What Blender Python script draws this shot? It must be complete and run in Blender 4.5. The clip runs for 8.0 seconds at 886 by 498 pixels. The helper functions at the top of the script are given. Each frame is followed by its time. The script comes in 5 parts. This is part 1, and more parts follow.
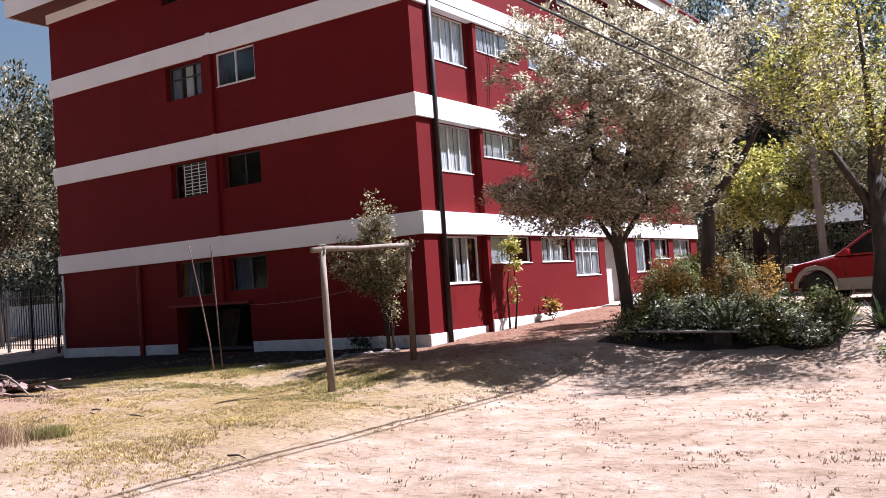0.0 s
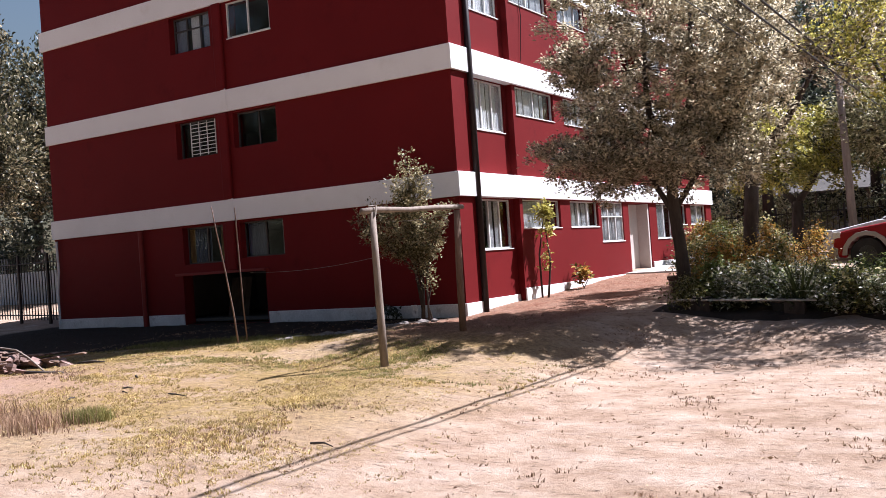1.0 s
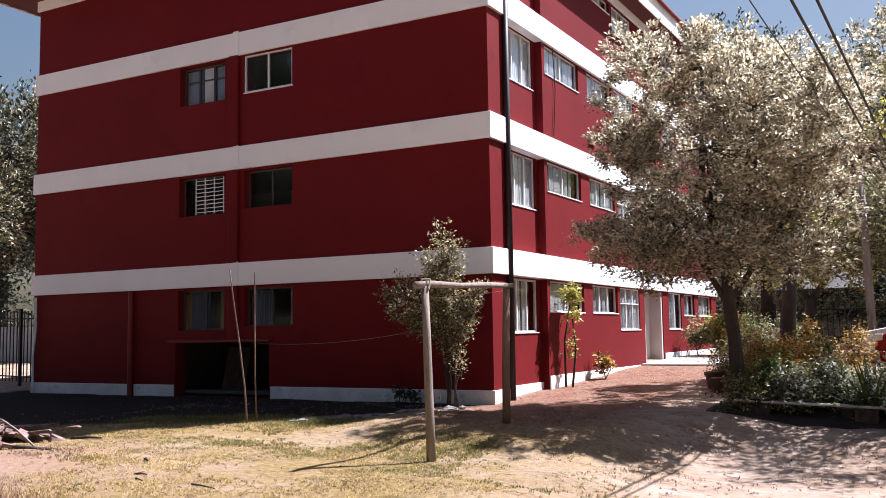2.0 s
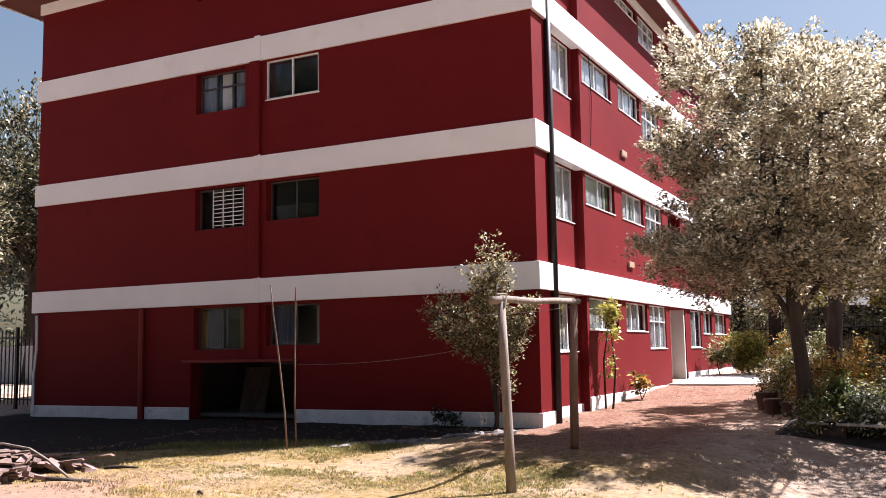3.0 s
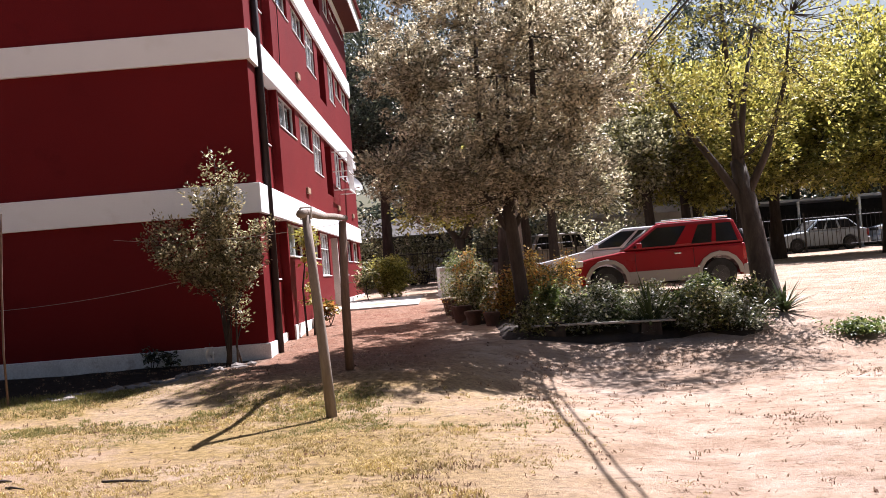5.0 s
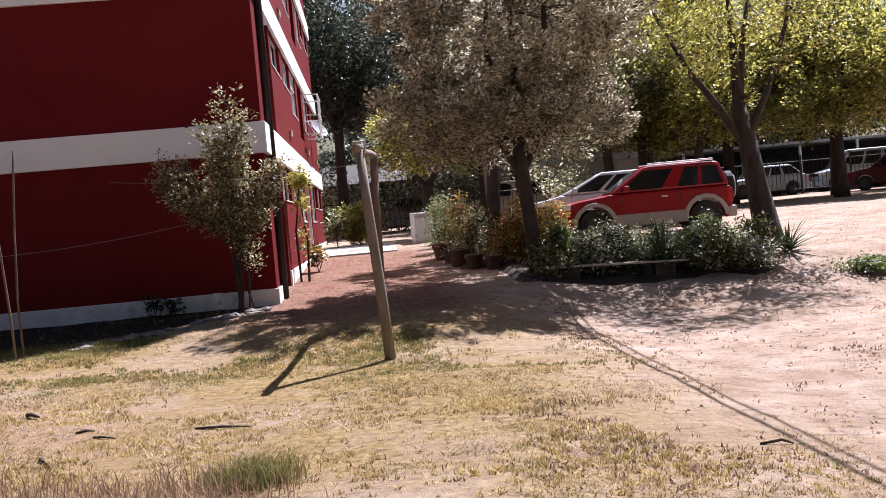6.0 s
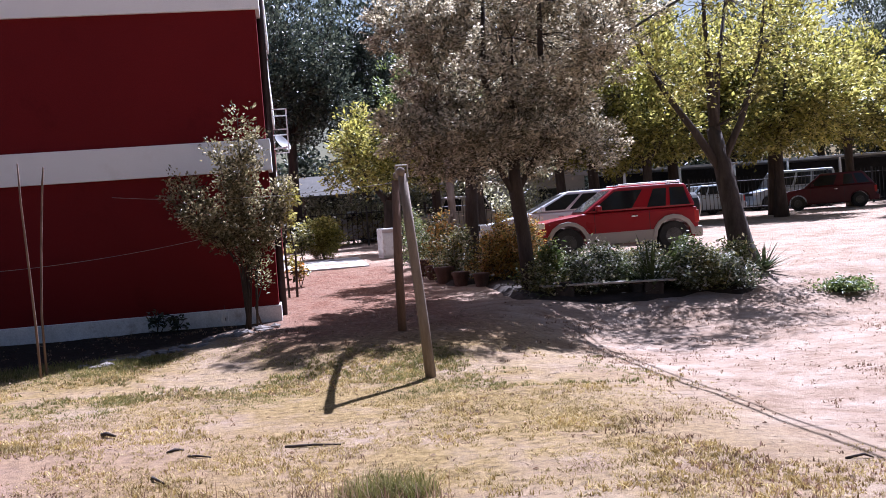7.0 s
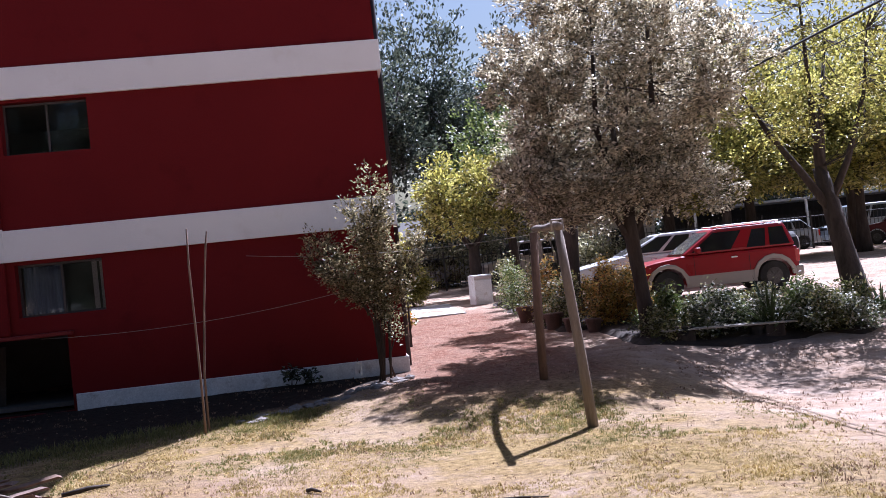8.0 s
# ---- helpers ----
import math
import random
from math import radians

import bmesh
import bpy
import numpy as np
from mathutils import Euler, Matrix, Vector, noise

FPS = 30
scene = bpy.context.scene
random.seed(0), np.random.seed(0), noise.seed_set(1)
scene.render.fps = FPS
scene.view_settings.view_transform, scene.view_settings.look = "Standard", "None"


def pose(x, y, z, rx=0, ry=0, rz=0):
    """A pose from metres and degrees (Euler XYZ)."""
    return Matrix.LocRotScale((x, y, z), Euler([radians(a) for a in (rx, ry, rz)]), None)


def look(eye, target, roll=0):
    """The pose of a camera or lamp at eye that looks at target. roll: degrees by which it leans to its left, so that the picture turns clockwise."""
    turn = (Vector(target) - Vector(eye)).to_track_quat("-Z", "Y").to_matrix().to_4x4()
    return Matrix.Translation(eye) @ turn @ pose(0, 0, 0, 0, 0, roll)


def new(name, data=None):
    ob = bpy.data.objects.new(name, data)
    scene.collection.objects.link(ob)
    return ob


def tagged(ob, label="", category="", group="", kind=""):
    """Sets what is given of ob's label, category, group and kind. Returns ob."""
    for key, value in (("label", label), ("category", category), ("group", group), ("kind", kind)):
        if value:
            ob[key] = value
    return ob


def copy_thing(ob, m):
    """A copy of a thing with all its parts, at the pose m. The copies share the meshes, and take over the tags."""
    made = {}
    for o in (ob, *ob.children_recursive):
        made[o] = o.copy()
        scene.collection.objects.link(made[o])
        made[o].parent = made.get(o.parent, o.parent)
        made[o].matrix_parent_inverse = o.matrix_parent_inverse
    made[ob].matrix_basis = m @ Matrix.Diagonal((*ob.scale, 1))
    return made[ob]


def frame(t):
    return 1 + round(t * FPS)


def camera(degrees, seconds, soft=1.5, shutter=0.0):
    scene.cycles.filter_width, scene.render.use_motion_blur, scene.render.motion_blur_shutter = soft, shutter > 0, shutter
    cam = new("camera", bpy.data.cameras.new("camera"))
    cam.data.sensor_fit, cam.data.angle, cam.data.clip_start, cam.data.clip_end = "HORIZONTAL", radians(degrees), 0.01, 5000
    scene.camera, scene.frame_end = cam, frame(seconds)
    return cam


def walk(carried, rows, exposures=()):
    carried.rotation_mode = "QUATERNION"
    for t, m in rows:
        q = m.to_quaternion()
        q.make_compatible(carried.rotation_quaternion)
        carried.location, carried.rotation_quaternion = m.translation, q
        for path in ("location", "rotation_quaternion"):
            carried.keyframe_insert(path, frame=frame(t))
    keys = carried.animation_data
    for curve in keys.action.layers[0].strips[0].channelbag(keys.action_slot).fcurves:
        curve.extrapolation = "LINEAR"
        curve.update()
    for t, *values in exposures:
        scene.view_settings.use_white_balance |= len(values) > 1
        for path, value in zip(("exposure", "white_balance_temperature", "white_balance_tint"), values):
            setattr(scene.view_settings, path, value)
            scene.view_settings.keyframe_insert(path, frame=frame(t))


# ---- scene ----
cam = camera(50.2, 8.0, soft=0.6)
PATH = [
    (0, (11.025, -15.864, 1.112), (9.917, -14.202, 1.2), -4.0),
    (0.5, (10.229, -15.851, 1.179), (9.158, -14.162, 1.222), -4.2),
    (1, (9.22, -15.522, 1.152), (8.163, -13.824, 1.17), -4.0),
    (1.5, (8.225, -15.157, 1.249), (7.206, -13.438, 1.346), -2.5),
    (1.7, (7.89, -15.117, 1.263), (6.893, -13.389, 1.413), -1.6),
    (3, (5.876, -14.869, 1.299), (4.965, -13.102, 1.513), -1.0),
    (3.5, (5.127, -14.932, 1.28), (4.257, -13.151, 1.55), -1.5),
    (4, (4.521, -15.235, 1.228), (3.747, -13.407, 1.479), -2.4),
    (4.5, (3.651, -14.949, 1.192), (3.281, -12.99, 1.355), -4.1),
    (5, (2.934, -14.896, 1.141), (2.923, -12.897, 1.188), -4.7),
    (5.2, (2.661, -14.751, 1.077), (2.677, -12.751, 1.089), -5.2),
    (6.3, (1.145, -14.486, 1.144), (1.349, -12.502, 0.993), -5.0),
    (6.5, (0.954, -14.476, 1.177), (1.191, -12.501, 0.969), -5.0),
    (7, (0.242, -14.685, 1.322), (0.559, -12.711, 1.264), -4.4),
    (7.5, (-0.369, -14.84, 1.522), (-0.079, -12.861, 1.568), -5.7),
    (8, (-0.942, -14.8, 1.556), (-0.716, -12.813, 1.595), -6.0),
]
walk(cam, [(t, look(eye, target, roll)) for t, eye, target, roll in PATH], exposures=[(0, 1.67, 5440, 21), (1, 1.57, 5590, 21), (1.5, 1.60, 5490, 21), (3, 1.97, 5790, 22), (4, 2.13, 5990, 24), (4.5, 2.15, 5940, 24), (5, 1.71, 5840, 22), (6.5, 1.48, 5340, 25), (7.5, 1.72, 4930, 26), (8, 1.68, 5060, 26)])

# ---------------------------------------------------------------- light
SUN = Vector((0.97, 1.22, 2.17)).normalized()
world = bpy.data.worlds.new("world")
scene.world = world
world.use_nodes = True
wn = world.node_tree
sky = wn.nodes.new("ShaderNodeTexSky")
sky.sky_type = "NISHITA"
sky.sun_disc = False
sky.sun_elevation = math.asin(SUN.z)
sky.sun_rotation = math.atan2(SUN.x, SUN.y)
sky.ozone_density = 1.5
sky.dust_density = 2.5
sky.air_density = 1.8
wn.links.new(sky.outputs[0], wn.nodes["Background"].inputs[0])
wn.nodes["Background"].inputs[1].default_value = 0.026
sun = new("sun", bpy.data.lights.new("sun", "SUN"))
sun.data.energy, sun.data.angle, sun.data.color = 5.0, radians(0.5), (1.0, 0.95, 0.86)
sun.matrix_world = look((20, 20, 40), Vector((20, 20, 40)) - SUN)


# ---------------------------------------------------------------- materials
def nodes_of(name):
    m = bpy.data.materials.new(name)
    m.use_nodes = True
    nt = m.node_tree
    return m, nt, nt.nodes["Principled BSDF"]


def noise_node(nt, scale, detail=6, rough=0.6, coords="Object", stretch=None):
    tc = nt.nodes.new("ShaderNodeTexCoord")
    n = nt.nodes.new("ShaderNodeTexNoise")
    n.inputs["Scale"].default_value = scale
    n.inputs["Detail"].default_value = detail
    n.inputs["Roughness"].default_value = rough
    src = tc.outputs[coords]
    if stretch:
        mp = nt.nodes.new("ShaderNodeMapping")
        mp.inputs["Scale"].default_value = stretch
        nt.links.new(src, mp.inputs[0])
        src = mp.outputs[0]
    nt.links.new(src, n.inputs["Vector"])
    return n


def ramp(nt, fac, stops):
    r = nt.nodes.new("ShaderNodeValToRGB")
    e = r.color_ramp.elements
    while len(e) < len(stops):
        e.new(0.5)
    for el, (p, c) in zip(e, stops):
        el.position, el.color = p, (*c, 1)
    nt.links.new(fac, r.inputs[0])
    return r


def mix(nt, fac, a, b, mode="MIX"):
    m = nt.nodes.new("ShaderNodeMix")
    m.data_type, m.blend_type = "RGBA", mode
    for value, i in ((fac, 0), (a, 6), (b, 7)):
        if isinstance(value, (int, float)):
            m.inputs[i].default_value = value
        elif isinstance(value, tuple):
            m.inputs[i].default_value = (*value, 1)
        else:
            nt.links.new(value, m.inputs[i])
    return m.outputs[2]


def bump(nt, height, strength, distance=0.02):
    b = nt.nodes.new("ShaderNodeBump")
    b.inputs["Strength"].default_value = strength
    b.inputs["Distance"].default_value = distance
    nt.links.new(height, b.inputs["Height"])
    return b.outputs[0]


def surface(name, c1, c2, scale=1.5, fine=40, rough=0.8, relief=0.25, metal=0.0, coat=0.0, stretch=None, dirt=None, gloss=0.3):
    """Two-scale mottled surface: broad tone c1 to c2, fine grain, relief."""
    m, nt, p = nodes_of(name)
    big = noise_node(nt, scale, 5, 0.6, stretch=stretch)
    small = noise_node(nt, fine, 4, 0.7, stretch=stretch)
    col = ramp(nt, big.outputs[0], [(0.32, c1), (0.68, c2)]).outputs[0]
    grain = ramp(nt, small.outputs[0], [(0.3, (0.82, 0.82, 0.82)), (0.7, (1.12, 1.12, 1.12))]).outputs[0]
    col = mix(nt, 1.0, col, grain, "MULTIPLY")
    if dirt:
        spots = noise_node(nt, scale * 2.7, 8, 0.7)
        mask = ramp(nt, spots.outputs[0], [(0.56, (0, 0, 0)), (0.72, (1, 1, 1))]).outputs[0]
        col = mix(nt, mask, col, dirt)
    nt.links.new(col, p.inputs["Base Color"])
    p.inputs["Roughness"].default_value = rough
    p.inputs["Metallic"].default_value = metal
    p.inputs["Coat Weight"].default_value = coat
    p.inputs["Specular IOR Level"].default_value = gloss
    if relief:
        nt.links.new(bump(nt, small.outputs[0], relief, 0.01), p.inputs["Normal"])
    return m


def leaf_mat(name, tones, rough=0.55, shine=0.35, patch_scale=2.5):
    """Leaves: a tone for each leaf, and light that shines through."""
    m, nt, p = nodes_of(name)
    geo = nt.nodes.new("ShaderNodeNewGeometry")
    n = len(tones)
    col = ramp(nt, geo.outputs["Random Per Island"], [(i / max(1, n - 1), c) for i, c in enumerate(tones)]).outputs[0]
    patch = noise_node(nt, patch_scale, 3)
    col = mix(nt, 1.0, col, ramp(nt, patch.outputs[0], [(0.32, (0.62, 0.62, 0.62)), (0.66, (1.25, 1.25, 1.25))]).outputs[0], "MULTIPLY")
    nt.links.new(col, p.inputs["Base Color"])
    p.inputs["Roughness"].default_value = rough
    p.inputs["Specular IOR Level"].default_value = 0.35
    tr = nt.nodes.new("ShaderNodeBsdfTranslucent")
    nt.links.new(col, tr.inputs[0])
    mx = nt.nodes.new("ShaderNodeMixShader")
    mx.inputs[0].default_value = shine
    nt.links.new(p.outputs[0], mx.inputs[1])
    nt.links.new(tr.outputs[0], mx.inputs[2])
    nt.links.new(mx.outputs[0], nt.nodes["Material Output"].inputs[0])
    return m


def glass_mat(name, tint=(0.03, 0.035, 0.04), rough=0.05):
    m, nt, p = nodes_of(name)
    p.inputs["Base Color"].default_value = (*tint, 1)
    p.inputs["Roughness"].default_value = rough
    p.inputs["Transmission Weight"].default_value = 0.0
    tr = nt.nodes.new("ShaderNodeBsdfTransparent")
    tr.inputs[0].default_value = (0.90, 0.92, 0.93, 1)
    gl = nt.nodes.new("ShaderNodeBsdfGlossy")
    gl.inputs["Roughness"].default_value = rough
    lw = nt.nodes.new("ShaderNodeLayerWeight")
    lw.inputs[0].default_value = 0.5
    pw = nt.nodes.new("ShaderNodeMath")
    pw.operation = "POWER"
    nt.links.new(lw.outputs["Facing"], pw.inputs[0])
    pw.inputs[1].default_value = 4.0
    fr = nt.nodes.new("ShaderNodeMath")
    fr.operation = "MULTIPLY_ADD"
    nt.links.new(pw.outputs[0], fr.inputs[0])
    fr.inputs[1].default_value, fr.inputs[2].default_value = 0.9, 0.05
    wob = noise_node(nt, 3.0, 2)
    nb = bump(nt, wob.outputs[0], 0.06, 0.05)
    nt.links.new(nb, gl.inputs["Normal"])
    mx = nt.nodes.new("ShaderNodeMixShader")
    nt.links.new(fr.outputs[0], mx.inputs[0])
    nt.links.new(tr.outputs[0], mx.inputs[1])
    nt.links.new(gl.outputs[0], mx.inputs[2])
    nt.links.new(mx.outputs[0], nt.nodes["Material Output"].inputs[0])
    return m


def painted_metal(name, colour, rough=0.3, dust=(0.4, 0.34, 0.27), amount=0.2):
    m, nt, p = nodes_of(name)
    d = noise_node(nt, 2.2, 7, 0.65)
    mask = ramp(nt, d.outputs[0], [(0.4, (0, 0, 0)), (0.85, (amount * 2,) * 3)]).outputs[0]
    nt.links.new(mix(nt, mask, colour, dust), p.inputs["Base Color"])
    nt.links.new(ramp(nt, d.outputs[0], [(0.3, (rough,) * 3), (0.8, (rough + 0.25,) * 3)]).outputs[0], p.inputs["Roughness"])
    p.inputs["Coat Weight"].default_value = 0.15
    p.inputs["Specular IOR Level"].default_value = 0.22
    p.inputs["Coat Roughness"].default_value = 0.15
    return m


RED = surface("red_paint", (0.126, 0.0084, 0.0090), (0.147, 0.0100, 0.0106), 0.5, 55, 0.65, 0.22, dirt=(0.100, 0.0062, 0.0068), gloss=0.10)
RED_DARK = surface("dark_red_trim_paint", (0.16, 0.014, 0.012), (0.20, 0.018, 0.014), 0.8, 50, 0.6, 0.2)
WHITE = surface("white_paint", (0.82, 0.82, 0.82), (0.88, 0.88, 0.88), 0.7, 220, 0.75, 0.03, dirt=(0.76, 0.75, 0.73))
PLINTH = surface("plinth_white_paint", (0.62, 0.61, 0.59), (0.80, 0.79, 0.77), 1.6, 40, 0.8, 0.4, dirt=(0.40, 0.36, 0.32))
SOFFIT = surface("soffit_boards", (0.09, 0.022, 0.017), (0.12, 0.03, 0.023), 1.2, 40, 0.8, 0.2, stretch=(1, 0.2, 1))
ROOFING = surface("roof_sheet", (0.30, 0.29, 0.28), (0.42, 0.40, 0.38), 0.9, 30, 0.6, 0.2, dirt=(0.25, 0.16, 0.11))
STONE = surface("pale_stone", (0.13, 0.11, 0.095), (0.27, 0.235, 0.21), 4, 35, 0.9, 0.6, dirt=(0.16, 0.12, 0.10))
SLAB_WHITE = surface("worn_whitewash", (0.26, 0.20, 0.17), (0.52, 0.48, 0.45), 3.5, 30, 0.9, 0.9, dirt=(0.17, 0.11, 0.08))
CONCRETE = surface("concrete", (0.36, 0.34, 0.31), (0.48, 0.45, 0.41), 1.2, 35, 0.9, 0.5, dirt=(0.27, 0.24, 0.21))
DOOR_GREY = surface("pale_door_paint", (0.42, 0.36, 0.33), (0.52, 0.46, 0.42), 1.0, 40, 0.65, 0.15)
FRAME_WHITE = surface("white_window_metal", (0.66, 0.66, 0.64), (0.76, 0.76, 0.74), 3, 60, 0.45, 0.1)
FRAME_DARK = surface("dark_window_metal", (0.05, 0.045, 0.045), (0.08, 0.07, 0.07), 3, 60, 0.5, 0.1)
CURTAIN = surface("white_curtain", (0.66, 0.66, 0.66), (0.80, 0.79, 0.78), 3, 90, 0.9, 0.2, stretch=(6, 6, 0.4))
CURTAIN_BLUE = surface("blue_grey_curtain", (0.05, 0.06, 0.10), (0.10, 0.12, 0.17), 3, 90, 0.9, 0.2, stretch=(6, 6, 0.4))
# grey-blue sheets standing in for the tone of bluish glass in the outer lights
PANE_GREY = surface("grey_blue_pane_fill", (0.20, 0.22, 0.28), (0.30, 0.32, 0.38), 3, 90, 0.9, 0.2, stretch=(6, 6, 0.4))
CURTAIN_OCHRE = surface("ochre_curtain", (0.20, 0.12, 0.04), (0.28, 0.18, 0.07), 3, 90, 0.9, 0.2, stretch=(6, 6, 0.4))
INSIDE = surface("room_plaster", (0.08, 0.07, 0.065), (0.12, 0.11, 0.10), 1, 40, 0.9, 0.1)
GLASS = glass_mat("window_glass")
BLACK_PIPE = surface("black_pipe", (0.018, 0.012, 0.012), (0.035, 0.022, 0.022), 4, 50, 0.5, 0.15)
IRON = surface("black_iron", (0.018, 0.018, 0.020), (0.035, 0.033, 0.032), 4, 60, 0.5, 0.2, dirt=(0.10, 0.05, 0.03))
WOOD = surface("grey_weathered_wood", (0.15, 0.12, 0.095), (0.27, 0.22, 0.18), 2.5, 30, 0.9, 0.6, stretch=(4, 4, 0.5))
WOOD_BROWN = surface("brown_wood", (0.11, 0.066, 0.046), (0.21, 0.135, 0.095), 3, 30, 0.9, 0.6, stretch=(4, 4, 0.6))
WOOD_DARK = surface("old_brown_wood", (0.10, 0.065, 0.05), (0.22, 0.15, 0.12), 3, 30, 0.9, 0.6, stretch=(4, 4, 0.6))
BARK = surface("bark", (0.032, 0.025, 0.021), (0.075, 0.058, 0.047), 3, 18, 0.95, 1.0, stretch=(3, 3, 0.7))
RUBBER = surface("black_rubber", (0.015, 0.015, 0.015), (0.03, 0.03, 0.03), 5, 60, 0.8, 0.2)
ALLOY = surface("wheel_alloy", (0.045, 0.045, 0.045), (0.09, 0.09, 0.09), 5, 60, 0.35, 0.05, metal=0.8)
CHROME = surface("bright_metal", (0.55, 0.55, 0.55), (0.7, 0.7, 0.7), 5, 60, 0.25, 0.02, metal=0.9)
CABLE = surface("black_cable", (0.015, 0.015, 0.015), (0.03, 0.03, 0.03), 5, 60, 0.6, 0.0)
CORD = surface("pale_cord", (0.30, 0.26, 0.22), (0.42, 0.38, 0.32), 5, 60, 0.9, 0.0)
TERRACOTTA = surface("terracotta", (0.08, 0.045, 0.035), (0.13, 0.075, 0.055), 3, 40, 0.85, 0.3)
ENAMEL = surface("white_enamel", (0.62, 0.62, 0.60), (0.78, 0.78, 0.76), 2, 50, 0.4, 0.05, dirt=(0.38, 0.30, 0.24))
LEAF_SILVER = leaf_mat("silver_leaves", [(0.08, 0.072, 0.045), (0.23, 0.200, 0.125), (0.44, 0.380, 0.245), (0.66, 0.580, 0.400), (0.84, 0.770, 0.600)], 0.36, 0.53)
LEAF_YELLOW = leaf_mat("yellow_green_leaves", [(0.06, 0.065, 0.014), (0.24, 0.23, 0.040), (0.47, 0.42, 0.085), (0.60, 0.54, 0.18)], 0.40, 0.50)
LEAF_GREEN = leaf_mat("green_leaves", [(0.05, 0.085, 0.018), (0.12, 0.15, 0.035), (0.27, 0.30, 0.10)], 0.42, 0.42)
LEAF_SWORD = leaf_mat("sword_leaves", [(0.03, 0.045, 0.014), (0.07, 0.09, 0.03), (0.16, 0.17, 0.06)], 0.40, 0.30)
LEAF_DARK = leaf_mat("dark_blue_green_leaves", [(0.018, 0.026, 0.020), (0.055, 0.068, 0.045), (0.18, 0.19, 0.12)], 0.35, 0.34)
# shaded gaps and sunlit leaves are put into these tones
LEAF_WEST = leaf_mat("drooping_olive_leaves", [(0.014, 0.015, 0.009), (0.035, 0.036, 0.018), (0.075, 0.070, 0.034), (0.19, 0.165, 0.085), (0.60, 0.50, 0.31)], 0.42, 0.30)
LEAF_SHRUB = leaf_mat("pale_shrub_leaves", [(0.06, 0.06, 0.03), (0.33, 0.31, 0.15), (0.74, 0.68, 0.46)], 0.42, 0.48)
LEAF_OLIVE = leaf_mat("olive_shrub_leaves", [(0.05, 0.045, 0.02), (0.22, 0.19, 0.085), (0.64, 0.54, 0.32)], 0.42, 0.42)
LEAF_BED = leaf_mat("flower_bed_leaves", [(0.025, 0.032, 0.010), (0.10, 0.11, 0.030), (0.30, 0.27, 0.08), (0.56, 0.50, 0.32)], 0.4, 0.40)
LEAF_FLOWER = leaf_mat("flowering_leaves", [(0.025, 0.030, 0.012), (0.10, 0.115, 0.045), (0.26, 0.26, 0.13), (0.74, 0.70, 0.60)], 0.42, 0.38)
LEAF_AUTUMN = leaf_mat("orange_yellow_leaves", [(0.03, 0.03, 0.010), (0.16, 0.13, 0.03), (0.46, 0.30, 0.055), (0.40, 0.16, 0.035), (0.62, 0.50, 0.14)], 0.4, 0.48)
DRY_GRASS = leaf_mat("dry_grass", [(0.20, 0.13, 0.042), (0.42, 0.31, 0.105), (0.60, 0.475, 0.22)], 0.8, 0.3)
GREEN_GRASS = leaf_mat("green_grass", [(0.10, 0.11, 0.025), (0.20, 0.18, 0.05), (0.30, 0.25, 0.09)], 0.8, 0.3)
WEEDS = leaf_mat("dry_weeds", [(0.16, 0.085, 0.055), (0.30, 0.19, 0.12), (0.40, 0.28, 0.17)], 0.8, 0.25)


# ---------------------------------------------------------------- mesh helpers
def part(name, bm, material, parent=None, label="", smooth=False, bevel=0.0):
    me = bpy.data.meshes.new(name)
    bm.to_mesh(me)
    bm.free()
    if smooth:
        me.polygons.foreach_set("use_smooth", [True] * len(me.polygons))
    me.materials.append(material)
    ob = new(name, me)
    ob.parent = parent
    if label:
        ob["label"] = label
    if bevel:
        b = ob.modifiers.new("bevel", "BEVEL")
        b.width, b.segments, b.limit_method = bevel, 2, "ANGLE"
    return ob


def thing(name, m, label, category, group="", kind=""):
    ob = new(name)
    ob.matrix_basis = m
    return tagged(ob, label, category, group, kind)


def box(bm, x0, x1, y0, y1, z0, z1, m=None):
    vs = [bm.verts.new((x, y, z)) for x in (x0, x1) for y in (y0, y1) for z in (z0, z1)]
    for f in ((0, 1, 3, 2), (4, 6, 7, 5), (0, 4, 5, 1), (2, 3, 7, 6), (0, 2, 6, 4), (1, 5, 7, 3)):
        bm.faces.new([vs[i] for i in f])
    if m is not None:
        bmesh.ops.transform(bm, matrix=m, verts=vs)
    return vs


def boxed(*dims, m=None):
    bm = bmesh.new()
    box(bm, *dims, m=m)
    return bm


def tube(bm, pts, radii, sides=8, wobble=0.0, cap=True):
    """A tapered tube along points."""
    pts = [Vector(p) for p in pts]
    rings = []
    for i, p in enumerate(pts):
        d = (pts[min(i + 1, len(pts) - 1)] - pts[max(i - 1, 0)]).normalized()
        side = d.cross(Vector((0.31, 0.95, 0.05)))
        if side.length < 0.2:
            side = d.cross(Vector((1, 0, 0)))
        side.normalize()
        up = d.cross(side)
        ring = []
        for k in range(sides):
            a = 2 * math.pi * k / sides
            r = radii[i] * (1 + wobble * noise.noise(Vector((p.x * 3 + math.cos(a) * 2, p.y * 3 + math.sin(a) * 2, p.z * 2.5))))
            ring.append(bm.verts.new(p + (side * math.cos(a) + up * math.sin(a)) * r))
        rings.append(ring)
    for a, b in zip(rings, rings[1:]):
        for k in range(sides):
            bm.faces.new((a[k], a[(k + 1) % sides], b[(k + 1) % sides], b[k]))
    if cap:
        bm.faces.new(list(reversed(rings[0])))
        bm.faces.new(rings[-1])


def tubed(pts, radii, sides=8, wobble=0.0):
    bm = bmesh.new()
    tube(bm, pts, radii, sides, wobble)
    return bm


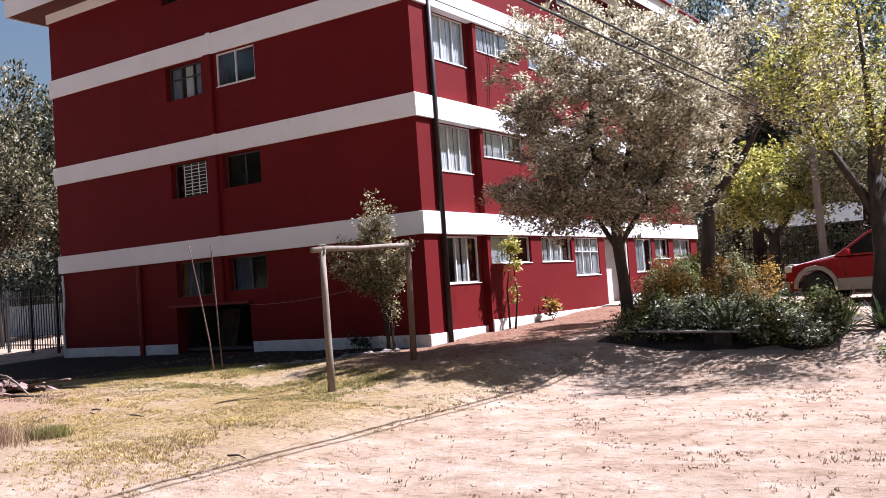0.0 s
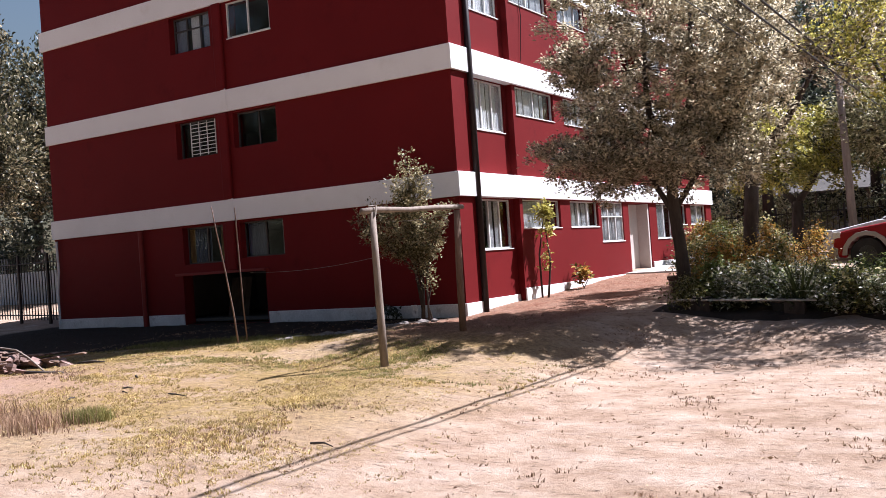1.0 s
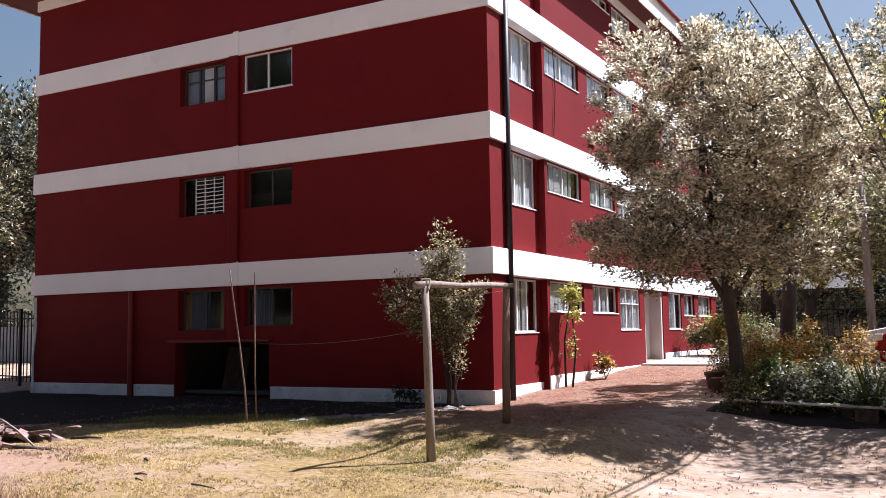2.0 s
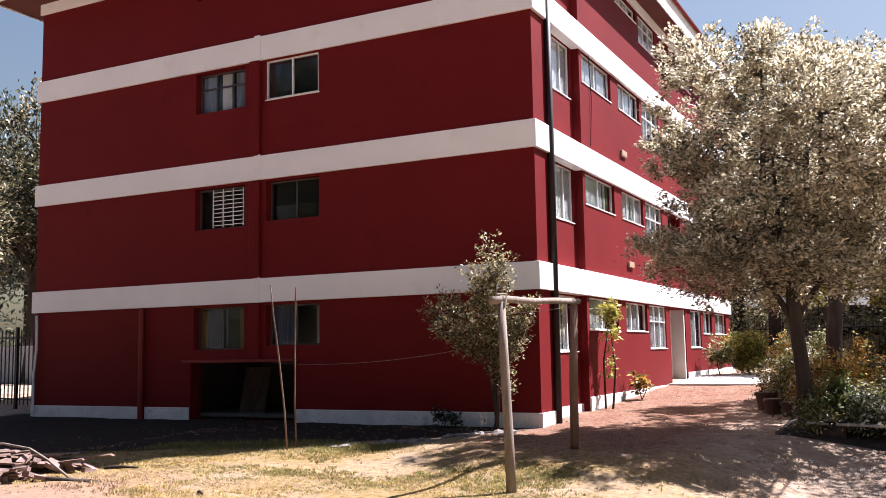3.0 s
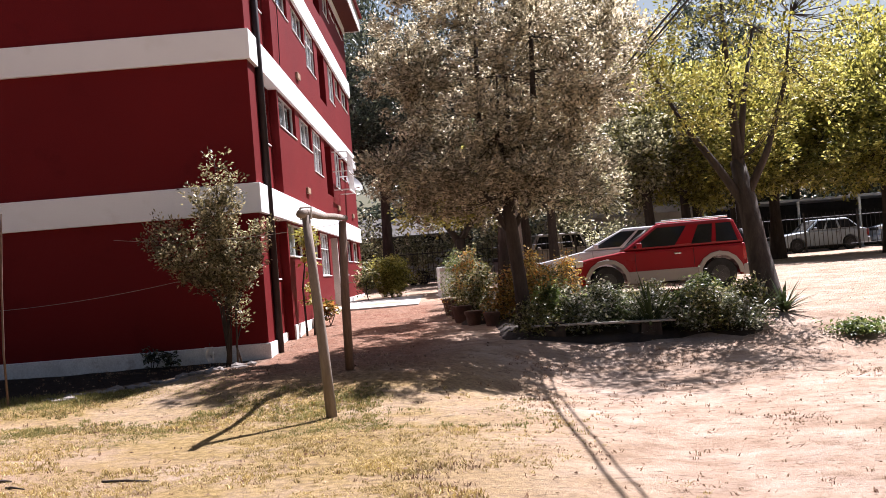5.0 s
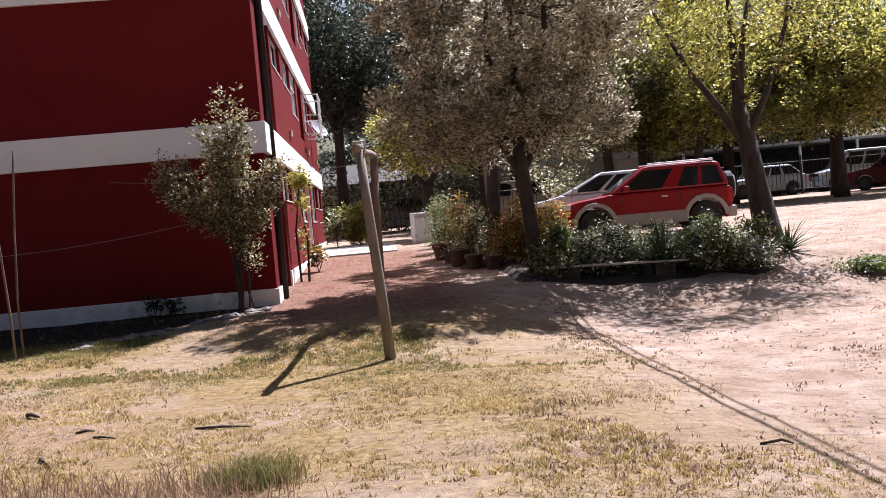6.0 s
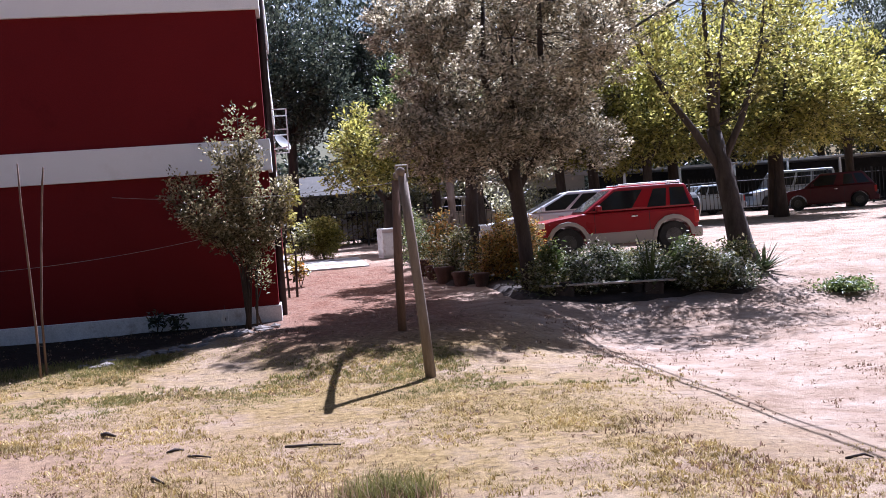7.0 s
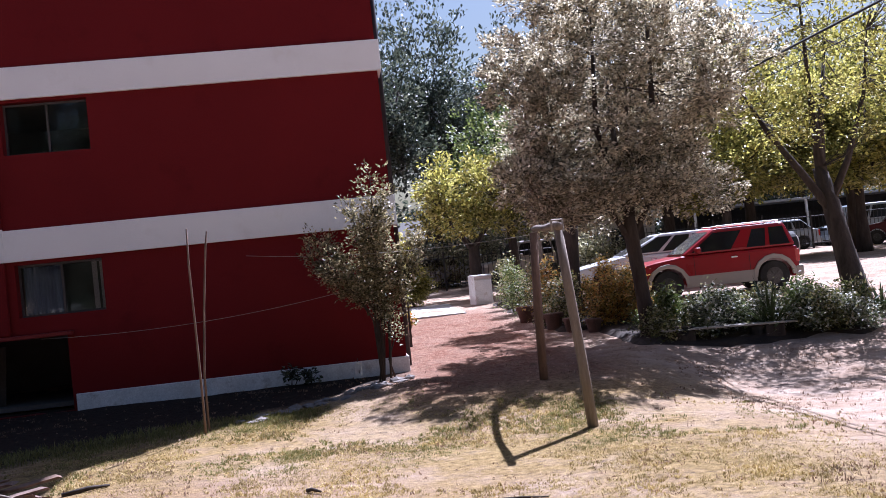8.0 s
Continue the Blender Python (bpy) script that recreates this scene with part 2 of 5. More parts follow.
def mesh_from(name, verts, faces, material):
    me = bpy.data.meshes.new(name)
    me.from_pydata(verts, [], faces)
    me.materials.append(material)
    return me


def smoothstep(a, b, v):
    u = min(1.0, max(0.0, (v - a) / (b - a)))
    return u * u * (3 - 2 * u)


def ground_z(x, y):
    """The lie of the yard: a low bank runs round the building and the yard falls away from it; it rises along the long side."""
    rise = 0.045 * min(max(y, 0.0), 10.0) + 0.012 * min(max(y - 10, 0.0), 30.0)
    corner = smoothstep(-1.8, 0.8, x) * smoothstep(5.0, 1.6, x)
    bed = smoothstep(2.2, 5.4, x)
    top = 0.5 - 2.9 * corner + 0.7 * bed
    foot = -4.5 - 0.8 * corner + 1.9 * bed
    depth = 0.12 + 0.18 * smoothstep(-3, 0.5, x) + 0.25 * smoothstep(2.3, 5.2, x)
    return rise - depth * smoothstep(top, foot, y)


def leaves(centres, size, spread, rng, flat=0.4, per=12, out=None):
    """Vertices and faces of folded leaves in clumps round the centres; out: the way in which each clump opens."""
    n = len(centres) * per
    c = np.repeat(np.asarray(centres, float), per, axis=0)
    c = c + rng.normal(0, spread, (n, 3)) * (1, 1, 0.8)
    d = rng.normal(0, 1, (n, 3)) * (1, 1, flat)
    if out is not None:
        d = d * 0.62 + np.repeat(np.asarray(out, float), per, axis=0)
    d /= np.linalg.norm(d, axis=1)[:, None]
    up = np.array((0, 0, 1.0)) + rng.normal(0, 0.45, (n, 3))
    s = np.cross(d, up)
    s /= np.maximum(1e-6, np.linalg.norm(s, axis=1))[:, None]
    nn = np.cross(s, d)
    ln = (size * rng.uniform(0.6, 1.35, n))[:, None]
    if out is not None:
        c = c + d * ln * 0.45
    wd = ln * 0.27
    base, tip = c - d * ln * 0.5, c + d * ln * 0.5 - nn * ln * 0.12
    left, right = c + s * wd + nn * wd * 0.45, c - s * wd + nn * wd * 0.45
    v = np.stack([base, left, tip, right], axis=1).reshape(-1, 3)
    i = np.arange(n) * 4
    f = np.concatenate([np.stack([i, i + 1, i + 2], 1), np.stack([i, i + 2, i + 3], 1)])
    return v, f


def leaf_part(name, v, f, material, parent, label=""):
    me = bpy.data.meshes.new(name)
    me.vertices.add(len(v))
    me.vertices.foreach_set("co", np.asarray(v, np.float32).ravel())
    me.loops.add(len(f) * 3)
    me.loops.foreach_set("vertex_index", np.asarray(f, np.int32).ravel())
    me.polygons.add(len(f))
    me.polygons.foreach_set("loop_start", np.arange(len(f), dtype=np.int32) * 3)
    me.update(calc_edges=True)
    me.validate()
    me.materials.append(material)
    ob = new(name, me)
    ob.parent = parent
    if label:
        ob["label"] = label
    return ob


def clump_points(rng, centre, radii, count, shell=0.55, rag=0.25):
    """Points in an uneven ellipsoid, more of them near its outside."""
    out = []
    c, r = Vector(centre), Vector(radii)
    while len(out) < count:
        d = Vector(rng.normal(0, 1, 3)).normalized()
        k = (shell + (1 - shell) * rng.random()) if rng.random() < 0.8 else rng.random() * shell
        lump = 1 + rag * noise.noise(d * 2.3 + c) + 0.5 * rag * noise.noise(d * 5.1 + c * 1.7)
        p = Vector((d.x * r.x, d.y * r.y, d.z * r.z)) * (k * lump)
        if noise.noise((c + p) * 0.9) > -0.40:
            out.append(c + p)
    return out


def tree(name, label, base, trunk, limbs, crowns, leaf, bark, size, per, spread, seed, flat=0.5):
    """A tree: trunk and limbs as lists of (x, y, z, radius) from its foot, crowns as (centre, radii, clumps)."""
    rng = np.random.default_rng(seed)
    t = thing(name, pose(*base), label, "tree")
    part("trunk", tubed([p[:3] for p in trunk], [p[3] for p in trunk], 10, 0.35), bark, t, smooth=True)
    for l in limbs:
        part("limb", tubed([p[:3] for p in l], [p[3] for p in l], 7, 0.3), bark, t, smooth=True)
    pts, outs, twigs = [], [], bmesh.new()
    ends = [Vector(l[-2][:3]).lerp(Vector(l[-1][:3]), k) for l in limbs for k in (0.25, 0.5, 0.75, 1.0)] + [Vector(trunk[-1][:3])]
    for centre, radii, count in crowns:
        here = clump_points(rng, centre, radii, count)
        pts += here
        outs += [(p - Vector(centre)).normalized() * 0.8 + Vector((0, 0, 0.35)) for p in here]
        for p in here[:: max(1, count // (4 if count < 100 else 26))]:
            e = min(ends, key=lambda q: (q - p).length)
            mid = e.lerp(p, 0.5) + Vector((0, 0, -0.08 * (p - e).length))
            tube(twigs, [e, mid, p], [0.11 * size, 0.075 * size, 0.04 * size], 4, 0, False)
    part("branchwork", twigs, bark, t)["kind"] = "stuff"
    v, f = leaves(pts, size, spread, rng, flat, per, outs)
    leaf_part("crown", v, f, leaf, t)
    return t

# ---------------------------------------------------------------- ground
def ground_material():
    m, nt, p = nodes_of("yard_earth")
    tc = nt.nodes.new("ShaderNodeTexCoord")
    sep = nt.nodes.new("ShaderNodeSeparateXYZ")
    nt.links.new(tc.outputs["Object"], sep.inputs[0])

    def maths(op, a, b=0.0, clamp=False):
        n = nt.nodes.new("ShaderNodeMath")
        n.operation, n.use_clamp = op, clamp
        for v, i in ((a, 0), (b, 1)):
            if isinstance(v, (int, float)):
                n.inputs[i].default_value = v
            else:
                nt.links.new(v, n.inputs[i])
        return n.outputs[0]

    def band(axis, lo, hi, soft):
        a = maths("DIVIDE", maths("SUBTRACT", sep.outputs[axis], lo), soft, True)
        b = maths("DIVIDE", maths("SUBTRACT", hi, sep.outputs[axis]), soft, True)
        return maths("MULTIPLY", a, b)

    big = noise_node(nt, 0.35, 6, 0.62)
    mid = noise_node(nt, 2.2, 8, 0.7)
    fine = noise_node(nt, 14.0, 8, 0.75)
    grit = noise_node(nt, 75.0, 4, 0.7)
    streak = noise_node(nt, 1.0, 7, 0.68, stretch=(1.0, 1.8, 1.0))
    dirt = ramp(nt, mid.outputs[0], [(0.28, (0.215, 0.136, 0.086)), (0.5, (0.365, 0.258, 0.182)), (0.75, (0.47, 0.360, 0.275))]).outputs[0]
    dirt = mix(nt, ramp(nt, streak.outputs[0], [(0.46, (0, 0, 0)), (0.70, (0.7, 0.7, 0.7))]).outputs[0], dirt, (0.55, 0.440, 0.360))
    # trodden dry turf in front of the end wall
    turf = ramp(nt, fine.outputs[0], [(0.30, (0.090, 0.057, 0.020)), (0.46, (0.25, 0.170, 0.066)), (0.72, (0.40, 0.285, 0.125))]).outputs[0]
    where = maths("MULTIPLY", band(0, -16, 4.6, 2.2), band(1, -11.5, -1.0, 2.4))
    patch = ramp(nt, big.outputs[0], [(0.34, (0, 0, 0)), (0.52, (1, 1, 1))]).outputs[0]
    speck = ramp(nt, mid.outputs[0], [(0.36, (0, 0, 0)), (0.56, (1, 1, 1))]).outputs[0]
    amount = maths("MULTIPLY", where, maths("ADD", maths("MULTIPLY", patch, 0.62), maths("MULTIPLY", speck, 0.55), True), True)
    col = mix(nt, amount, dirt, turf)
    # dark scuffs and trodden litter all over
    scuff = noise_node(nt, 5.5, 9, 0.78, stretch=(1.0, 2.4, 1.0))
    col = mix(nt, ramp(nt, scuff.outputs[0], [(0.34, (0.95, 0.95, 0.95)), (0.45, (0, 0, 0))]).outputs[0], col, (0.085, 0.056, 0.038))
    # red earth along the long wall, extended to paint tree shade south of it
    red = ramp(nt, fine.outputs[0], [(0.3, (0.070, 0.026, 0.014)), (0.5, (0.185, 0.080, 0.046)), (0.72, (0.34, 0.195, 0.130))]).outputs[0]
    path = maths("MULTIPLY", band(0, -0.8, 3.3, 1.0), band(1, -3.9, 9.6, 1.6))
    path = maths("MULTIPLY", path, ramp(nt, mid.outputs[0], [(0.25, (0.45, 0.45, 0.45)), (0.6, (1, 1, 1))]).outputs[0], True)
    col = mix(nt, path, col, red)
    # reddish bare earth at the west side
    west = maths("MULTIPLY", band(0, -14, 1.0, 4.0), band(1, -13, -5.5, 2.0))
    west = maths("MULTIPLY", west, ramp(nt, big.outputs[0], [(0.48, (0.85, 0.85, 0.85)), (0.68, (0.15, 0.15, 0.15))]).outputs[0], True)
    col = mix(nt, west, col, (0.30, 0.188, 0.140))
    # bare soil along the end wall, darkened to paint in its shade; nothing grows there
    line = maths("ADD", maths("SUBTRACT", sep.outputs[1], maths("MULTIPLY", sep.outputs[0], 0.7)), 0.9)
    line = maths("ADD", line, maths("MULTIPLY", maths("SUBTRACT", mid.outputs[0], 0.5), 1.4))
    wall_shade = maths("MULTIPLY", maths("DIVIDE", line, 0.35, True), band(0, -13.5, 0.1, 0.5))
    wall_shade = maths("MULTIPLY", wall_shade, maths("DIVIDE", maths("ADD", sep.outputs[1], 6.6), 0.8, True))
    wall_shade = maths("MULTIPLY", wall_shade, maths("DIVIDE", maths("SUBTRACT", 0.6, sep.outputs[1]), 0.3, True))
    col = mix(nt, wall_shade, col, ramp(nt, fine.outputs[0], [(0.3, (0.016, 0.011, 0.008)), (0.7, (0.052, 0.036, 0.026))]).outputs[0])
    litter = ramp(nt, grit.outputs[0], [(0.30, (0.40, 0.37, 0.33)), (0.43, (1, 1, 1))]).outputs[0]
    col = mix(nt, 1.0, col, litter, "MULTIPLY")
    col = mix(nt, 1.0, col, ramp(nt, fine.outputs[0], [(0.25, (0.80, 0.79, 0.77)), (0.7, (1.1, 1.1, 1.1))]).outputs[0], "MULTIPLY")
    nt.links.new(col, p.inputs["Base Color"])
    p.inputs["Roughness"].default_value = 0.95
    p.inputs["Specular IOR Level"].default_value = 0.15
    h = maths("ADD", maths("MULTIPLY", fine.outputs[0], 0.7), maths("MULTIPLY", grit.outputs[0], 0.3))
    nt.links.new(bump(nt, h, 0.9, 0.07), p.inputs["Normal"])
    return m


def spaced(lo, hi, step, out):
    near = list(np.arange(lo, hi + 1e-6, step))
    far = [1.5, 4, 8, 14, 24, 40, 70, 130, 260, 520]
    return [lo - d for d in reversed(far)] + near + [hi + d for d in far]


xs, ys = spaced(-16, 16, 0.22, 0), spaced(-18, 16, 0.22, 0)
gv = []
for gy in ys:
    for gx in xs:
        near = smoothstep(40, 15, abs(gx)) * smoothstep(40, 15, abs(gy + 1))
        small = 0.022 * noise.noise(Vector((gx * 0.8, gy * 0.8, 0))) + 0.013 * noise.noise(Vector((gx * 2.7, gy * 2.7, 4)))
        gv.append((gx, gy, ground_z(gx, gy) + near * small))
gn = len(xs)
gf = [(j * gn + i, j * gn + i + 1, (j + 1) * gn + i + 1, (j + 1) * gn + i) for j in range(len(ys) - 1) for i in range(gn - 1)]
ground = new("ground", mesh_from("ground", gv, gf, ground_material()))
ground.data.polygons.foreach_set("use_smooth", [True] * len(gf))
tagged(ground, "pale dusty earth yard with patches of dry grass", "ground", kind="structure")

# ---------------------------------------------------------------- apartment building
WEST, NORTH, STOREY = -12.25, 16.7, 2.45
SOFFIT_Z = 9.55
building = thing("apartment_building", pose(0, 0, 0), "four-storey dark red apartment block with white floor bands", "building")


def wall(name, u0, u1, z0, z1, openings, depth, m, material=RED, label=""):
    """A wall slab in local u (x), depth (y) and z, with openings right through it."""
    us = sorted({u0, u1, *[v for o in openings for v in o[:2] if u0 < v < u1]})
    zs = sorted({z0, z1, *[v for o in openings for v in o[2:] if z0 < v < z1]})
    solid = [[not any(o[0] < (a + b) / 2 < o[1] and o[2] < (c + d) / 2 < o[3] for o in openings)
              for c, d in zip(zs, zs[1:])] for a, b in zip(us, us[1:])]
    bm = bmesh.new()

    def quad(*ps):
        bm.faces.new([bm.verts.new(p) for p in ps])

    for i, (a, b) in enumerate(zip(us, us[1:])):
        for j, (c, d) in enumerate(zip(zs, zs[1:])):
            if not solid[i][j]:
                continue
            quad((a, 0, c), (b, 0, c), (b, 0, d), (a, 0, d))
            quad((b, depth, c), (a, depth, c), (a, depth, d), (b, depth, d))
            if i == 0 or not solid[i - 1][j]:
                quad((a, depth, c), (a, 0, c), (a, 0, d), (a, depth, d))
            if i == len(us) - 2 or not solid[i + 1][j]:
                quad((b, 0, c), (b, depth, c), (b, depth, d), (b, 0, d))
            if j == 0 or not solid[i][j - 1]:
                quad((a, depth, c), (b, depth, c), (b, 0, c), (a, 0, c))
            if j == len(zs) - 2 or not solid[i][j + 1]:
                quad((a, 0, d), (b, 0, d), (b, depth, d), (a, depth, d))
    bmesh.ops.remove_doubles(bm, verts=bm.verts, dist=1e-4)
    bmesh.ops.transform(bm, matrix=m, verts=bm.verts)
    return part(name, bm, material, building, label)


END = Matrix.Identity(4)                                   # end wall: u = x, faces -y
LONG = Matrix(((0, -1, 0, 0), (1, 0, 0, 0), (0, 0, 1, 0), (0, 0, 0, 1)))   # long wall: u = y, depth towards -x


def curtain(w, h, rng, folds=9):
    bm = bmesh.new()
    n = folds * 4
    rows = []
    for z in (0.0, h * 0.5, h):
        rows.append([bm.verts.new((w * i / n, 0.012 * math.sin(i * math.pi / 2 + rng.uniform(-0.4, 0.4)) * (1.2 - 0.6 * z / h), z)) for i in range(n + 1)])
    for a, b in zip(rows, rows[1:]):
        for i in range(n):
            bm.faces.new((a[i], a[i + 1], b[i + 1], b[i]))
    return bm


def window(m, u0, u1, z0, z1, inset, lights=2, casing=FRAME_WHITE, cloth=(), seed=0, sill=True, bar=0.035, transom=False):
    """A window in an opening: frame, mullions, panes, sill and the curtains behind it."""
    rng = random.Random(seed)
    w, h = u1 - u0, z1 - z0
    win = new("window")
    win.parent = building
    win.matrix_basis = m @ pose(u0, inset, z0)
    bm = bmesh.new()
    box(bm, 0, w, 0, 0.05, 0, bar)
    box(bm, 0, w, 0, 0.05, h - bar, h)
    box(bm, 0, bar, 0, 0.05, bar, h - bar)
    box(bm, w - bar, w, 0, 0.05, bar, h - bar)
    part("window_frame", bm, casing, win)
    for i in range(1, lights):
        u = w * i / lights
        part("mullion", boxed(u - bar / 2, u + bar / 2, -0.004, 0.046, bar, h - bar), casing, win)
    if transom:
        part("transom", boxed(bar, w - bar, -0.006, 0.04, h * 0.62, h * 0.62 + bar * 0.8), casing, win)
    for i in range(lights):
        a, b = w * i / lights + bar * 0.6, w * (i + 1) / lights - bar * 0.6
        pane = part("pane", boxed(a, b, 0.018, 0.024, bar, h - bar), GLASS, win)
        pane.visible_shadow = False
    if sill:
        part("window_sill", boxed(-0.02, w + 0.02, -inset - 0.02, -0.006, -0.022, 0.0), WHITE, win, bevel=0.006)
    for a, b, material in cloth:
        c = part("curtain", curtain(w * (b - a), h - 0.06, rng), material, win, smooth=True)
        c.matrix_basis = pose(w * a, 0.034 + 0.02 * rng.random(), 0.02)
    return win


# end wall
end_openings = [(-7.62, -5.05, 0.0, 1.14)]
for k in range(4):
    z = STOREY * k
    top = 2.25 + z if k < 3 else 9.28
    end_openings += [(-7.55, -6.25, 1.40 + z, top), (-5.72, -4.45, 1.46 + z, top)]
wall("end_wall", WEST, 0.0, -0.4, SOFFIT_Z, end_openings, 0.30, END, label="red painted end wall in shade")
for k in range(4):
    z = STOREY * k
    top = 2.25 + z if k < 3 else 9.28
    left = [((0.0, 0.16, CURTAIN_OCHRE), (0.14, 0.56, CURTAIN_BLUE), (0.78, 0.92, CURTAIN_OCHRE)), (), ((0.03, 0.31, PANE_GREY), (0.42, 0.62, CURTAIN), (0.70, 0.97, PANE_GREY)), ((0.3, 0.9, CURTAIN),)][k]
    right = [((0.05, 0.5, CURTAIN_BLUE), (0.84, 0.90, DOOR_GREY), (0.93, 0.98, DOOR_GREY)), (), (), ()][k]
    window(END, -7.55, -6.25, 1.40 + z, top, 0.16, 3 if k == 2 else 2, FRAME_DARK, left, 10 + k, sill=False, transom=(k == 2))
    window(END, -5.72, -4.45, 1.46 + z, top, 0.02 if k == 2 else 0.16, 2, FRAME_WHITE if k == 2 else FRAME_DARK, right, 20 + k, sill=(k == 2), bar=0.03)
# a light burglar grille before one of the windows
grille = new("window_grille")
grille.parent = building
grille.matrix_basis = pose(-7.12, 0.05, 3.88)
for i in range(4):
    part("grille_bar", boxed(0.26 * i, 0.26 * i + 0.018, 0, 0.018, 0.0, 0.78), FRAME_WHITE, grille)
for i in range(9):
    part("grille_bar", boxed(0.0, 0.80, 0.018, 0.030, 0.04 + 0.085 * i, 0.056 + 0.085 * i), FRAME_WHITE, grille)
# pier between the windows, and a rainwater pipe
for z0, z1 in ((1.20, 2.30), (2.78, 4.72), (5.23, 7.19)):
    part("pier", boxed(-6.10, -5.84, -0.09, 0.0, z0, z1), RED, building, bevel=0.03)
part("pipe", tubed([(-8.92, -0.07, -0.1), (-8.92, -0.07, 2.28)], [0.055, 0.055], 10), RED_DARK, building)
part("ledge", boxed(-7.72, -4.95, -0.16, 0.0, 1.14, 1.20), RED_DARK, building, bevel=0.008)
part("pipe", tubed([(-12.12, -0.06, 2.25), (-12.10, -0.06, 1.5), (-12.17, -0.07, 0.9), (-12.16, -0.07, 0.1)], [0.03] * 4, 8), FRAME_WHITE, building, "thin white drain pipe")

# long wall: the first bay stands back behind the corner pier
tall, low, HEAD = 1.27, 1.66, 2.28
bays = [(2.64, 4.55, low, 2), (5.10, 6.80, low, 3), (6.98, 8.50, tall, 3), (11.15, 12.45, tall, 2), (12.75, 13.95, low, 2), (14.40, 16.10, low, 2)]
long_openings, first_bay = [], []
for k in range(4):
    z = STOREY * k
    head = HEAD + z if k < 3 else 9.30
    first_bay.append((0.98, 2.36, tall - 0.02 + z, head))
    for a, b, s, n in bays:
        long_openings.append((a, b, s + z, head))
    if k:
        long_openings.append((9.1, 10.4, 0.9 + z, head))
long_openings.append((8.90, 10.55, 0.40, HEAD))
wall("corner_pier", 0.30, 0.62, -0.4, SOFFIT_Z, [], 0.5, LONG)
wall("long_wall", 0.62, 2.50, -0.4, SOFFIT_Z, first_bay, 0.25, Matrix.Translation((-0.15, 0, 0)) @ LONG, label="red painted wall of the set-back bay")
wall("long_wall", 2.50, NORTH, -0.4, SOFFIT_Z, long_openings, 0.50, LONG, label="sunlit red painted long wall")
seed = 40
for k in range(4):
    z = STOREY * k
    head = HEAD + z if k < 3 else 9.30
    seed += 1
    window(Matrix.Translation((-0.15, 0, 0)) @ LONG, 0.98, 2.36, tall - 0.02 + z, head, 0.04, 3, FRAME_WHITE, ((0.33, 0.50, CURTAIN), (0.55, 0.74, CURTAIN)) if k == 0 else ((0.03, 0.52, CURTAIN), (0.55, 0.97, CURTAIN)), seed, transom=False)
    for i, (a, b, s, n) in enumerate(bays):
        seed += 1
        cr = random.Random(seed)
        cloth, at, stop = [], 0.03, (0.64, 0.80, 0.97)[(i + k) % 3]
        while at < stop - 0.05:
            cw = cr.uniform(0.09, 0.2)
            cloth.append((at, min(at + cw, stop), CURTAIN))
            at += cw + cr.uniform(0.012, 0.05)
        window(LONG, a, b, s + z, head, 0.03 if i in (2, 3) else 0.06, n, FRAME_WHITE, cloth, seed, transom=(i == 2), bar=0.026)
    if k:
        window(LONG, 9.1, 10.4, 0.9 + z, head, 0.25, 2, FRAME_DARK, (), seed + 200, sill=False)
# entrance: pale reveal and door leaf
part("door_reveal", boxed(-0.46, -0.02, 10.43, 10.53, 0.42, HEAD - 0.01), DOOR_GREY, building, "pale grey door jamb")
part("door", boxed(-0.40, -0.34, 8.92, 10.42, 0.44, HEAD - 0.01), DOOR_GREY, building, "pale grey entrance door")

# white floor bands right round, plinth
for k in range(3):
    z0, z1 = 2.305 + STOREY * k - 0.01 * k, 2.780 + STOREY * k
    part("band", boxed(WEST - 0.05, 0.06, -0.06, 0.0, z0, z1), WHITE, building, "white painted floor band", bevel=0.008)
    part("band", boxed(-0.245, 0.06, 0.0, NORTH + 0.05, z0, z1), WHITE, building, "white painted floor band", bevel=0.008)
    part("band_step", boxed(-5.97, -5.82, -0.072, -0.06, z0 + 0.004, z1 + 0.025), WHITE, building, bevel=0.008)
part("band", boxed(WEST - 0.05, 0.05, -0.05, 0.0, 9.30, SOFFIT_Z), WHITE, building, "white band below the eaves")
part("band", boxed(0.0, 0.05, 0.0, NORTH, 9.34, SOFFIT_Z), WHITE, building, "white band below the eaves")
for a, b in ((WEST - 0.03, -8.99), (-8.84, -7.64), (-5.0, 0.035)):
    part("plinth", boxed(a, b, -0.035, 0.0, -0.3, 0.245), PLINTH, building, "whitewashed plinth", bevel=0.01)
part("plinth", boxed(0.0, 0.035, 0.0, 0.62, -0.3, 0.245), PLINTH, building, "whitewashed plinth", bevel=0.01)
part("plinth", boxed(-0.15, -0.115, 0.62, 2.50, -0.3, 0.26), PLINTH, building, "whitewashed plinth", bevel=0.01)
part("plinth", boxed(0.0, 0.035, 2.50, 8.85, -0.3, 0.38), PLINTH, building, "whitewashed plinth", bevel=0.01)
part("plinth", boxed(0.0, 0.035, 10.6, NORTH, -0.3, 0.62), PLINTH, building, "whitewashed plinth", bevel=0.01)
